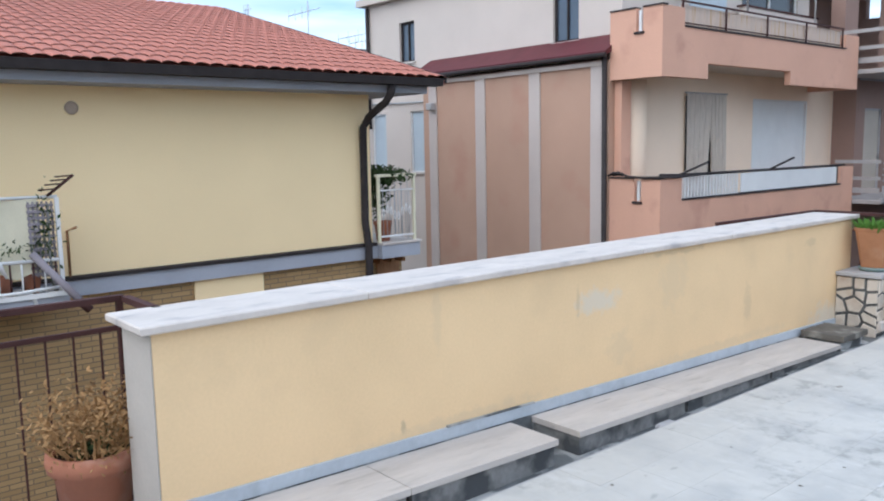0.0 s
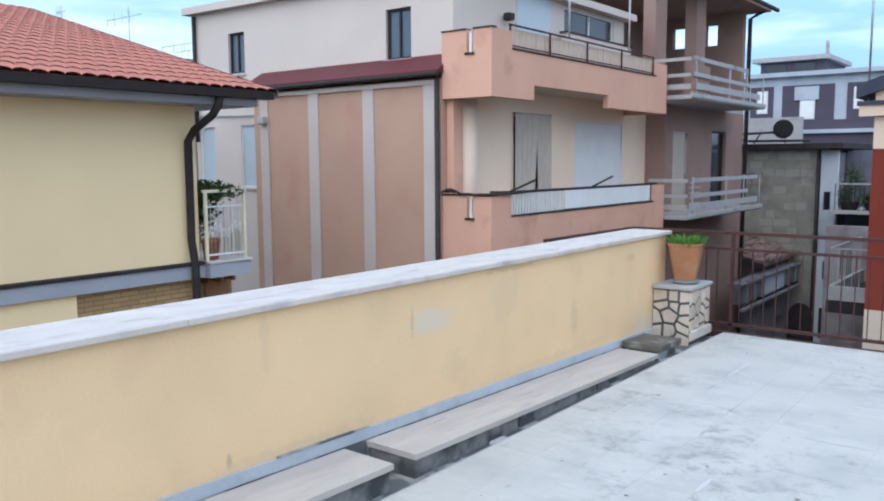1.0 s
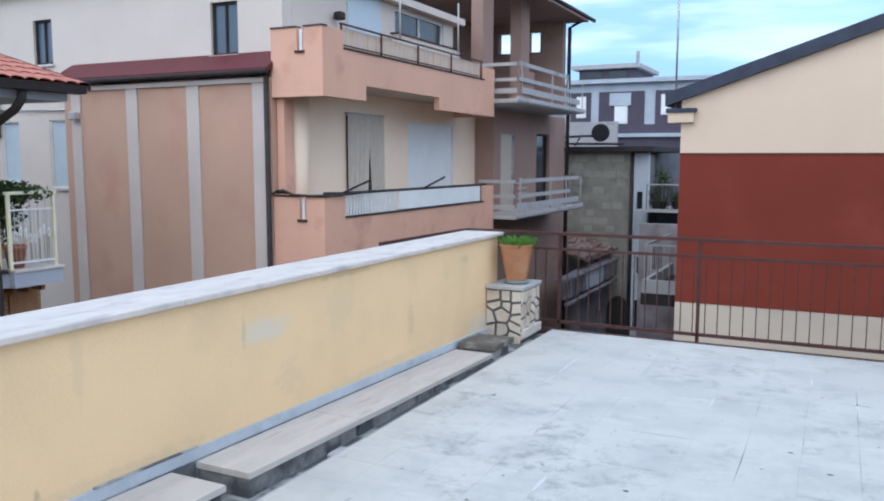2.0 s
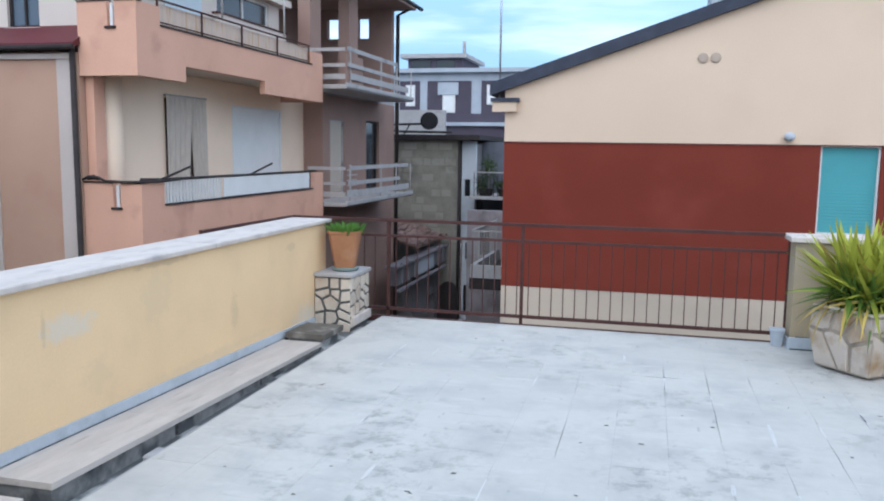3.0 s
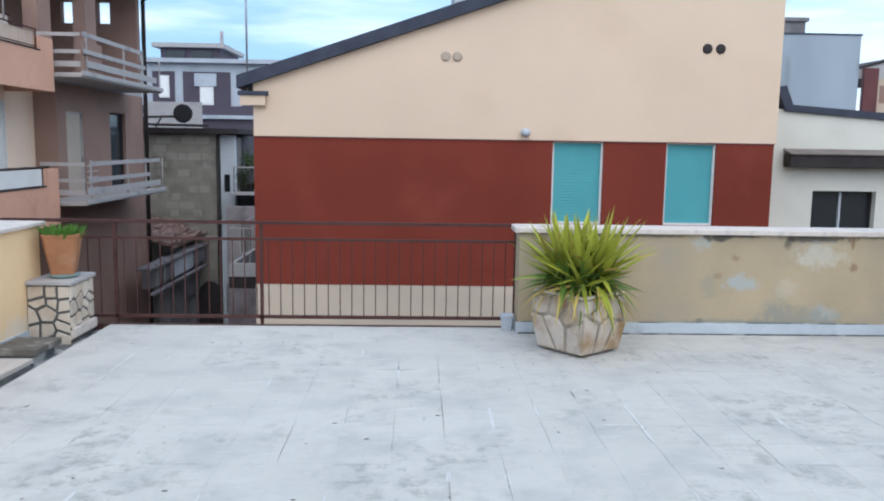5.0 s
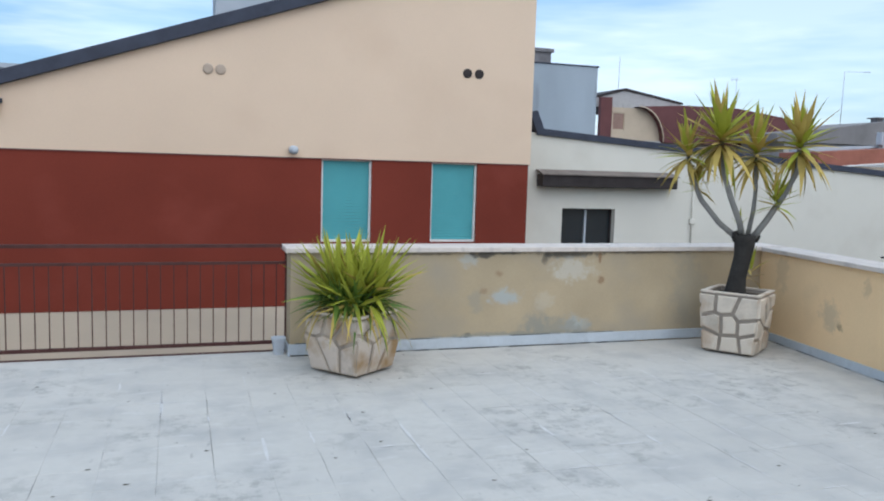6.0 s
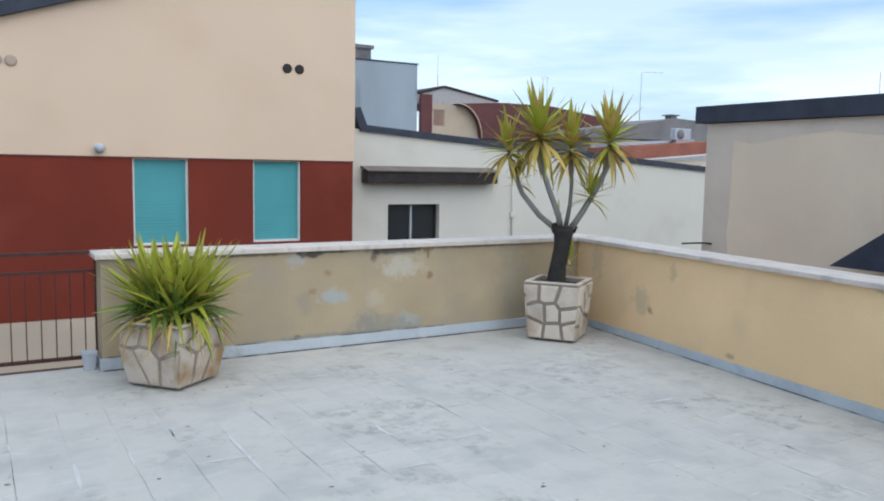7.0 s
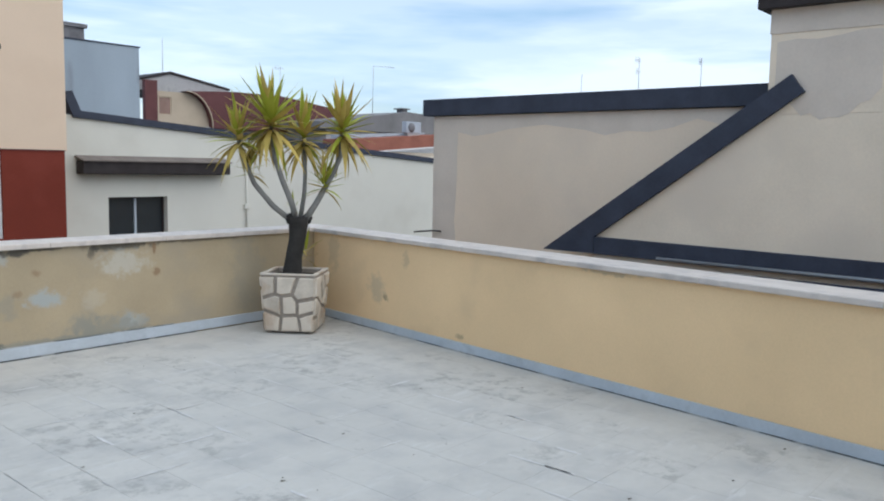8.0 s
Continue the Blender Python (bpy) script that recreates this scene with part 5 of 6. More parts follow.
for y in (13.52, 15.0, 16.6, 18.3, 20.1):
    part("post", B(-9.115, -9.085, y, y + 0.03, 3.81, 4.24), IRON, up_rail)
SCREEN = material("yellowed_plastic_screen", (0.60, 0.47, 0.38), 0.7, vary=0.2, scale=2, stretch=(1, 5, 0.5), stain=(0.48, 0.30, 0.16), stain_at=(0.52, 0.66), stain_scale=2)
part("screen", B(-9.16, -9.145, 13.55, 20.1, 3.83, 4.20), SCREEN, up_rail, "yellowed stained plastic screen")
for y in (15.8, 18.7):
    part("tall_post", T([(-9.1, y, 4.26), (-9.1, y, 5.5)], 0.022), GREYRAIL, up_rail)
# set-back storey above the upper balcony
part("top_front_wall", wall(bmesh.new(), "x", -10.252, -0.25, 13.56, 20.8, 3.4, 5.35, ((17.6, 20.2, 4.55, 5.30),)), PALEPINK, pk)
window(pk, "x", -10.25, 17.6, 20.2, 4.55, 5.30, WHITEPAINT, DARKGLASS, 0.1, 0.05, mullion=WHITEPAINT, sign=1, sill=DARKMETAL)
part("top_panel", B(-10.1, -9.95, 17.2, 20.6, 3.95, 4.62), PALEPINK, pk)
part("top_panel_rail", B(-10.12, -9.93, 17.15, 20.65, 4.62, 4.66), IRON, pk)
part("balcony_door", B(-10.248, -10.22, 15.5, 16.9, 3.42, 5.34), SHUTTER_B, pk, "pale blue shuttered balcony door")
ac = thing("balcony_lamp", "dark lamp on the wall above the upper balcony", "lamp")
part("body", B(-10.2, -10.0, 14.9, 15.1, 4.62, 4.78, bevel=0.03), DARKMETAL, ac)

# ---- brown house ----
br = thing("brown_house", "brown rendered house with concrete balconies and an open top loggia", "house")
bh = ((22.75, 23.85, 0.2, 2.48), (25.85, 27.15, 0.2, 2.57))
part("wall", wall(bmesh.new(), "x", -9.6, -0.3, 22.35, 28.85, -7.0, 3.2, bh), BROWNHOUSE, br)
part("back_block", B(-18, -9.95, 22.4, 28.8, -7.0, 3.15), BROWNHOUSE, br)
part("south_wall", B(-18, -9.6, 22.2, 22.345, -7.0, 3.45), BROWNHOUSE, br)
part("north_wall", wall(bmesh.new(), "y", 28.55, 0.3, -13.0, -9.62, 3.45, 6.6, ((-12.1, -11.56, 5.57, 6.29), (-10.91, -10.48, 5.57, 6.29))), BROWNHOUSE, br)
SHUTTER_BEIGE = material("beige_roller_shutter", (0.46, 0.40, 0.33), 0.6, vary=0.08, scale=2)
window(br, "x", -9.6, 22.75, 23.85, 0.2, 2.48, CONCRETE, SHUTTER_BEIGE, 0.08, 0.05, slats=20, sign=1)
window(br, "x", -9.6, 25.85, 27.15, 0.2, 2.57, DARKMETAL, DARKGLASS, 0.15, 0.06, sign=1)
part("loggia_floor", B(-14, -9.62, 22.35, 28.85, 3.2, 3.45), CONCRETE, br)
part("loggia_back", wall(bmesh.new(), "x", -13.0, -0.25, 22.35, 28.85, 3.45, 6.6, ()), BROWNHOUSE, br)
for y in (21.35, 24.3):
    part("column", B(-9.95, -9.6, y, y + 0.75, 3.45, 6.6), BROWNHOUSE, br)
part("loggia_roof", B(-13.2, -8.9, 22.0, 29.2, 6.6, 6.85, bevel=0.02), BROWNHOUSE, br)
part("loggia_gutter", T([(-8.9, 22.0, 6.75), (-8.9, 29.9, 6.75)], 0.07), DARKMETAL, br)
part("downpipe", T([(-8.95, 29.0, 6.7), (-9.5, 28.9, 6.4), (-9.55, 28.9, -6.5)], 0.07), DARKMETAL, br)


def concrete_balcony(z, z_rail, slats):
    part("balcony_slab", B(-9.6, -8.40, 20.95, 27.15, z - 0.16, z - 0.05, bevel=0.01), GREYRAIL, br, "weathered concrete balcony slab")
    part("slab_edge", B(-8.42, -8.36, 20.92, 27.18, z - 0.12, z, bevel=0.006), CONCRETE, br, "pale concrete slab edge")
    r = thing("balcony_railing", "weathered pale board railing on a concrete balcony", "railing")
    for y in (21.27, 23.85, 25.40):
        part("post", B(-8.44, -8.40, y, y + 0.05, z - 0.05, z_rail + 0.04), GREYRAIL, r)
    part("end_post", T([(-8.42, 27.0, z - 0.05), (-8.42, 27.0, z_rail)], 0.018, 6), GREYRAIL, r)
    for y1, dz, h in ((26.6, 0.10, 0.17), (25.5, 0.42, 0.11), (26.6 if slats else 25.5, z_rail - z - 0.10, 0.11)):
        part("board", B(-8.395, -8.37, 21.0 + rnd.uniform(-0.05, 0.3), y1 + rnd.uniform(-0.2, 0.2), z + dz, z + dz + h), CONCRETE, r)
        part("side_board", B(-9.55, -8.46, 21.02, 21.05, z + dz, z + dz + h * 0.8), GREYRAIL, r)
    if slats:
        for k in range(6):
            part("slat", B(-8.41, -8.39, 21.02, 21.75, z + 0.12 + k * 0.14, z + 0.15 + k * 0.14), GREYRAIL, r)
    else:
        part("mesh_panel", B(-8.43, -8.415, 21.0, 22.3, z, z + 0.75), BROWNHOUSE, r, "brown mesh panel")


concrete_balcony(3.40, 4.33, False)
concrete_balcony(0.25, 1.18, True)

# ---- street end: stone tower, white house, apartment block ----
tow = thing("stone_house", "old grey stone house with a rough unplastered wall", "house")
part("wall", B(-14, -8.12, 33.0, 42, -7.0, 2.05), STONEWALL, tow)
rnd = random.Random(31)
for row in range(13):
    x = -11.2 + rnd.uniform(0, 0.3)
    while x < -8.3:
        w = rnd.uniform(0.3, 0.6)
        if rnd.random() < 0.42:
            part("stone", B(x, min(x + w, -8.14), 32.986 - rnd.uniform(0, 0.012), 33.0, -2.2 + row * 0.32, -2.2 + row * 0.32 + 0.27), ASHLAR, tow)
        x += w + 0.05
part("roof_slab", B(-14, -7.2, 32.6, 42, 2.05, 2.25), DARKMETAL, tow)
part("corner_pipe", T([(-8.1, 32.94, 2.0), (-8.1, 32.94, -6.9)], 0.05), DARKMETAL, tow)
wh = thing("white_house", "narrow white house at the end of the street", "house")
far_wins = ((-7.92, -7.68, -0.26, 0.44), (-7.85, -7.60, -2.9, -2.2), (-7.9, -7.62, -5.2, -4.0))
part("wall", wall(bmesh.new(), "y", 33.2, 0.3, -8.05, -7.47, -7.0, 2.0, far_wins), PALEWALL, wh)
for x0, x1, z0, z1 in far_wins:
    window(wh, "y", 33.2, x0, x1, z0, z1, DARKMETAL, DARKGLASS, 0.12, 0.04)
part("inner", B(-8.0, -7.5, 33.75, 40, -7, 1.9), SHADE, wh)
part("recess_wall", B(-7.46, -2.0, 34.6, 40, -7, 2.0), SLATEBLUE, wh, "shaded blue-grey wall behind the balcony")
part("lower_wall", B(-7.46, -2.2, 33.0, 34.59, -7.0, -0.9), SLATEBLUE, wh, "blue-grey lower wall, darkened for shade")
part("balcony", B(-7.46, -2.2, 32.0, 34.5, -0.30, -0.18), CONCRETE, wh)
far_rail = thing("balcony_railing", "dark iron railing of the far balcony", "railing")
part("top_rail", B(-7.3, -3.5, 32.02, 32.07, 0.75, 0.80), GREYRAIL, far_rail)
for i in range(24):
    part("baluster", B(-7.28 + i * 0.16, -7.255 + i * 0.16, 32.03, 32.06, -0.18, 0.75), DARKMETAL, far_rail)
for x, z, sx, sz, seed in ((-6.75, 0.95, 0.36, 0.55, 17), (-7.0, 0.25, 0.32, 0.45, 18), (-6.2, 0.2, 0.5, 0.4, 19)):
    shrub = thing("balcony_plant", "dark green shrub on the far balcony", "plant", at=(x, 32.5, -0.18))
    part("stem", T([(0, 0, 0.1), (0, 0, z + 0.18)], 0.03), BARK, shrub)
    part("tub", lathe(bmesh.new(), [(0.14, 0.0), (0.19, 0.28), (0.21, 0.3), (0.17, 0.3)], 16), DARKMETAL, shrub)
    part("foliage", clump((sx, 0.35, sz), 420, seed, 0.06), HEDGE, shrub).location = (0, 0, z + 0.18)
BLACKMESH = material("matt_black_metal", (0.015, 0.015, 0.017), 0.9, vary=0.2, scale=4)
part("roof_parapet", B(-11.9, -9.5, 36.0, 36.2, 2.25, 3.4), CONCRETE, tow, "pale grey roof parapet")
dish = thing("satellite_dish", "dark satellite dish on the roof edge", "satellite dish")
part("bowl", lathe(bmesh.new(), [(0.02, 0.0), (0.2, 0.03), (0.35, 0.09), (0.36, 0.1), (0.35, 0.11), (0.2, 0.1), (0.02, 0.1)], 28), BLACKMESH, dish).matrix_basis = pose(-9.25, 32.4, 2.78, 84, 0, 14)
part("pole", T([(-9.25, 32.7, 2.25), (-9.25, 32.55, 2.75)], 0.03), GALV, dish)
part("arm", T([(-11.6, 32.5, 2.62), (-9.4, 32.5, 2.68)], 0.045), DARKMETAL, dish)
for x in (-11.2, -10.6, -10.1):
    part("strut", T([(x, 32.5, 2.66), (x - 0.28, 32.62, 2.26)], 0.03), DARKMETAL, dish)
part("lower_pipe", T([(-11.6, 32.45, 2.42), (-10.4, 32.45, 2.36), (-8.3, 32.45, 2.34)], 0.05), DARKMETAL, dish)

apt = thing("apartment_block", "white and plum-brown apartment block beyond the street", "apartment block")
holes = ((-14.9, -14.4, 4.2, 5.8), (-13.25, -12.4, 3.9, 5.7), (-10.7, -9.9, 4.3, 5.7))
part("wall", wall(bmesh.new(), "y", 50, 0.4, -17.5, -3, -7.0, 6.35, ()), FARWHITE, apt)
for x0, x1 in ((-16.0, -14.7), (-14.2, -11.4), (-10.75, -8.6)):
    part("panel", B(x0, x1, 49.93, 49.995, 3.75, 5.85), PURPLE, apt, "plum-brown wall panel, blued for haze")
for x0, x1, z0, z1 in ((-13.2, -12.4, 3.9, 5.0), (-10.4, -9.8, 4.4, 5.6), (-15.6, -15.0, 4.3, 5.6)):
    fr = part("window", B(x0, x1, 49.86, 49.93, z0, z1), WHITEPAINT, apt)
    part("pane", B(x0 + 0.1, x1 - 0.1, 49.83, 49.86, z0 + 0.1, z1 - 0.1), SHUTTER_W, fr)
part("shutter_box", B(-13.5, -12.2, 49.8, 49.93, 5.0, 5.75), FARWHITE, apt)
part("lower_band", B(-17.5, -3, 46.5, 49.9, -7.0, 3.7), PURPLE, apt)
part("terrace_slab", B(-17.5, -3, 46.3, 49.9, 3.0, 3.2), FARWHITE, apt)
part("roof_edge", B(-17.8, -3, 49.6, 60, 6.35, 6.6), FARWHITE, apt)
part("penthouse", B(-15.8, -12.2, 51, 56, 6.6, 7.35), PURPLE, apt)
part("penthouse_roof", B(-16.2, -11.9, 50.6, 56.4, 7.35, 7.6), CONCRETE, apt)
for x0 in (-15.5, -13.9):
    part("window", B(x0, x0 + 1.2, 50.93, 50.99, 6.75, 7.2), DARKGLASS, apt)
part("chimney", T([(-12.35, 52, 7.5), (-12.35, 52, 8.5)], 0.11), CONCRETE, apt)

# old street fronts below
old = thing("old_street_house", "low old house with a stained parapet and an arched doorway", "house")
part("wall", wall(bmesh.new(), "x", -8.9, -0.4, 28.9, 32.9, -7.0, -2.35, ((31.2, 32.2, -7.0, -4.2),)), SHADE, old)
part("parapet", B(-8.85, -8.6, 26.0, 33.0, -2.95, -2.35, bevel=0.03), OLDWALL, old)
part("white_patch", B(-8.598, -8.585, 28.6, 30.9, -2.95, -2.36), FARWHITE, old, "whitewashed stretch of the parapet")
part("ledge", B(-8.6, -8.45, 26.0, 32.6, -3.15, -3.05, bevel=0.02), OLDWALL, old)
for y in (26.6, 27.4, 28.2, 31.4, 32.3):
    part("parapet_post", B(-8.62, -8.55, y, y + 0.12, -2.95, -2.2), SHADE, old)
part("parapet_cap", B(-9.0, -8.52, 26.0, 33.0, -2.35, -2.27), OLDWALL, old)
part("tile_roof", prism(bmesh.new(), [(-8.7, 28.9, -1.9), (-8.7, 32.9, -1.9), (-12, 32.9, -0.9), (-12, 28.9, -0.9)], (0, 0, -0.1)), OLDTILE, old)
rubble = bmesh.new()
for _ in range(170):
    x, y = rnd.uniform(-11.8, -8.75), rnd.uniform(28.9, 32.8)
    z, w, d = -1.9 + (-8.7 - x) * 0.303 + 0.0, rnd.uniform(0.10, 0.22), rnd.uniform(0.15, 0.3)
    prism(rubble, [(x - w, y - d, z), (x + w, y - d, z - 0.02), (x + w, y + d, z + 0.02), (x - w, y + d, z)], (0, 0, rnd.uniform(0.03, 0.10)))
tagged(part("broken_tiles", rubble, OLDTILE, old, "loose broken brown roof tiles"), kind="stuff")
arch = bmesh.new()
prism(arch, [(-8.45 + 0.45 * math.cos(a), 32.7, -4.4 + 0.6 * math.sin(a)) for a in [math.pi * i / 10 for i in range(11)]] + [(-8.9, 32.7, -7.0), (-8.0, 32.7, -7.0)], (0, 0.1, 0))
part("arched_door", arch, DARKMETAL, old)
side = thing("side_street_house", "grey street house with small balconies beyond the red facade", "house")
part("wall", wall(bmesh.new(), "x", -3.9, 0.4, 20.0, 33.0, -7.0, 1.2, ((22, 23.2, -1.9, 0.2), (26, 27, -1.9, 0.2))), SHADE, side)
part("body", B(-3.45, 4, 20.1, 33, -7, 1.1), SHADE, side)
part("terrace_slab", B(-5.42, -3.91, 23.0, 27.0, -2.32, -1.99), DARKMETAL, side, "dark underside slab of the small terrace")
part("terrace_wall", B(-5.40, -3.91, 23.02, 23.14, -1.99, -1.62), CONCRETE, side)
part("terrace_side_wall", B(-5.40, -5.28, 23.14, 27.0, -1.99, -1.62), CONCRETE, side)
part("terrace_end_wall", wall(bmesh.new(), "y", 27.0, 0.2, -6.4, -3.91, -7.0, -0.35, ((-6.0, -5.55, -1.9, -0.95),)), PLUMGREY, side, "lilac-grey wall with a dark window")
window(side, "y", 27.0, -6.0, -5.55, -1.9, -0.95, CONCRETE, DARKGLASS, 0.1, 0.04)
rail3 = thing("balcony_railing", "thin grey iron railing of the small terrace", "railing")
part("top_rail", B(-5.38, -3.95, 23.05, 23.09, -0.66, -0.62), GREYRAIL, rail3)
part("side_rail", B(-5.37, -5.33, 23.09, 26.9, -0.66, -0.62), GREYRAIL, rail3)
for i in range(9):
    part("baluster", B(-5.36 + i * 0.17, -5.34 + i * 0.17, 23.06, 23.08, -1.62, -0.66), GREYRAIL, rail3)
for i in range(15):
    part("baluster", B(-5.36, -5.34, 23.3 + i * 0.25, 23.32 + i * 0.25, -1.62, -0.66), GREYRAIL, rail3)

# ---- red and cream house ----
rc = thing("red_cream_house", "cream gabled house with a dark red band and teal shutters", "house")
YF, SL = 14.83, 0.340
wins = ((2.16, 3.06, 0.38, 1.84), (4.17, 5.06, 0.38, 1.84))
part("lower_wall", wall(bmesh.new(), "y", YF, 0.35, -3.04, 6.11, -7.0, -0.75, ()), SHADED_CREAM, rc)
part("red_band", wall(bmesh.new(), "y", YF - 0.006, 0.35, -3.04, 6.08, -0.75, 1.83, wins), REDWALL, rc, "dark red rendered band")
part("gable_wall", prism(bmesh.new(), [(-3.04, YF, 1.83), (6.12, YF, 1.83), (6.12, YF, 2.76 + 9.16 * SL), (-3.04, YF, 2.76)], (0, 0.35, 0)), CREAMWALL, rc, "cream rendered gable wall")
part("body", prism(bmesh.new(), [(-3.03, YF + 0.36, -7.0), (6.1, YF + 0.36, -7.0), (6.1, YF + 0.36, 2.75 + 9.14 * SL), (-3.03, YF + 0.36, 2.75)], (0, 0.4, 0)), CREAMWALL, rc)
part("west_wall", B(-3.05, -2.7, YF + 0.765, 20.0, -7.0, 2.7), CREAMWALL, rc)
part("east_wall", B(5.75, 6.115, YF + 0.765, 25.0, -7.0, 5.4), CREAMWALL, rc)
part("roof_edge", prism(bmesh.new(), [(-3.30, YF - 0.12, 2.73 - 0.26 * SL), (7.0, YF - 0.12, 2.73 + 10.04 * SL), (7.0, YF - 0.12, 2.945 + 10.04 * SL), (-3.30, YF - 0.12, 2.945 - 0.26 * SL)], (0, 6.0, 0)), SLATEMETAL, rc, "dark slate metal verge")
part("chimney_block", B(0.47, 2.5, 17.0, 18.2, 3.85, 5.6, bevel=0.02), FARWHITE, rc, "pale grey rendered chimney block")
part("eaves_return", B(-3.25, -2.82, YF - 0.10, YF - 0.004, 2.36, 2.53), CREAMWALL, rc)
part("eaves_cap", B(-3.28, -2.78, YF - 0.13, YF + 0.002, 2.53, 2.60), SLATEMETAL, rc)
for x0, x1, z0, z1 in wins:
    window(rc, "y", YF, x0, x1, z0, z1, WHITEPAINT, SHUTTER_T, 0.11, 0.035, slats=26)
part("band_edge", B(-3.045, 6.085, YF - 0.022, YF - 0.008, 1.826, 1.845), MAROON, rc, "dark drip edge over the red band")
for x, mat, z in ((0.26, PALEVENT, 3.25), (0.46, PALEVENT, 3.25), (4.80, DARKMETAL, 3.46), (5.03, DARKMETAL, 3.46)):
    v = part("vent", lathe(bmesh.new(), [(0.085, 0.0), (0.085, 0.015), (0.065, 0.02), (0.03, 0.022)], 20), mat, rc, "round wall vent")
    v.matrix_basis = pose(x, YF, z, 90, 0, 0)
lamp = thing("wall_lamp", "small white round wall lamp on the cream facade", "lamp")
part("globe", lathe(bmesh.new(), [(0.03, -0.07), (0.07, -0.05), (0.085, 0.0), (0.07, 0.05), (0.03, 0.07)], 18), FARWHITE, lamp).location = (1.66, YF - 0.10, 1.97)
part("bracket", B(1.62, 1.70, YF - 0.03, YF - 0.001, 1.92, 2.02), GALV, lamp)


def antenna(x, y, z0, z1, arms, label="thin metal television antenna on a roof", r=0.018):
    a = thing("antenna", label, "antenna")
    part("mast", T([(x, y, z0), (x, y, z1)], r, 6), GALV, a)
    for z, w in arms:
        part("boom", T([(x - w, y, z), (x + w * 0.6, y, z)], r * 0.6, 6), GALV, a)
        for i in range(4):
            xx = x - w + i * w * 0.35
            part("element", T([(xx, y, z - 0.18), (xx, y, z + 0.18)], r * 0.4, 5), GALV, a)


antenna(-3.20, YF + 0.3, 2.5, 5.6, (), "tall thin antenna mast beside the gable")

# ---- white house with awning ----
wa = thing("white_low_house", "off-white low house with dark sloping roof edge", "house")
YW = 15.6
bw = ((7.22, 8.44, 0.05, 0.99),)
part("wall", wall(bmesh.new(), "y", YW, 0.3, 6.13, 18.0, -7.0, 1.70, bw), WHITEWALL, wa)
part("sloped_top", prism(bmesh.new(), [(6.13, YW, 1.70), (18.0, YW, 1.70), (18.0, YW, 1.71), (6.13, YW, 2.52)], (0, 0.3, 0)), WHITEWALL, wa)
part("roof_edge", prism(bmesh.new(), [(6.60, YW - 0.06, 2.45), (18.2, YW - 0.06, 1.66), (18.2, YW - 0.06, 1.78), (6.60, YW - 0.06, 2.58)], (0, 4.0, 0)), SLATEMETAL, wa, "dark sloping roof edge")
part("step_flashing", prism(bmesh.new(), [(6.42, YW - 0.07, 2.82), (6.56, YW - 0.07, 2.92), (6.74, YW - 0.07, 2.50), (6.58, YW - 0.07, 2.45)], (0, 0.5, 0)), SLATEMETAL, wa)
part("patch", B(6.12, 6.42, YW - 0.015, YW - 0.001, 1.9, 2.75), FRESHPATCH, wa)
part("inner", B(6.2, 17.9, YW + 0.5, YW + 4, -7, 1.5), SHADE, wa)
window(wa, "y", YW, *bw[0], DARKMETAL, DARKGLASS, 0.2, 0.03, mullion=FARWHITE)
aw = thing("awning", "dark box awning with a tiled top over the window", "awning")
part("box", B(6.62, 9.72, YW - 0.30, YW - 0.004, 1.43, 1.665, bevel=0.01), DARKMETAL, aw)
for i in range(18):
    part("tile", prism(bmesh.new(), [(6.60 + i * 0.175, YW - 0.34, 1.665), (6.60 + i * 0.175 + 0.165, YW - 0.34, 1.665), (6.60 + i * 0.175 + 0.165, YW - 0.005, 1.75), (6.60 + i * 0.175, YW - 0.005, 1.75)], (0, 0, 0.02)), AWNTILE, aw)
part("drain_stub", T([(10.31, YW - 0.03, 1.6), (10.31, YW - 0.03, 0.1)], 0.018), WHITEWALL, wa)
part("drain_box", B(10.25, 10.39, YW - 0.05, YW - 0.001, 0.68, 0.80, bevel=0.01), WHITEWALL, wa)

# ---- neighbouring walls on the east ----
ne = thing("neighbour_house", "grey plastered neighbour house with black metal copings", "house")
part("long_wall", B(8.0, 8.35, 3.3, 8.12, -7.0, 2.37), GREYPLASTER, ne, "raw grey plaster wall")
part("long_body", B(8.35, 16, 3.3, 8.10, -7.0, 2.36), GREYPLASTER, ne)
rnd = random.Random(61)
edge = [(7.9965, 8.115, 2.368), (7.9965, 8.115, -0.5)] + [(7.9965, 7.72 + rnd.uniform(-0.05, 0.05), -0.5 + i * 0.30) for i in range(9)]
edge += [(7.9965, 7.7 - i * 0.27, 2.18 - 0.05 * math.sin(i * 0.9) + rnd.uniform(-0.05, 0.04)) for i in range(15)] + [(7.9965, 3.66, 2.25), (7.9965, 3.66, 2.368)]
part("fresh_patch", prism(bmesh.new(), edge, (0.003, 0, 0)), FRESHPATCH, ne, "irregular fresh grey plaster along the edge")
part("fresh_patch", prism(bmesh.new(), [(7.6165, 3.56 - 0.9 * i / 11 if i < 12 else 2.66 + 0.9 * (i - 12) / 5, 2.45 - 0.22 * math.sin(i * 0.3) + rnd.uniform(-0.05, 0.05) if i < 12 else 2.95 + rnd.uniform(-0.03, 0.03)) for i in range(18)], (0.003, 0, 0)), FRESHPATCH, ne)
part("long_coping", B(7.93, 9.5, 3.55, 8.27, 2.375, 2.59, bevel=0.006), SLATEMETAL, ne, "black metal coping")
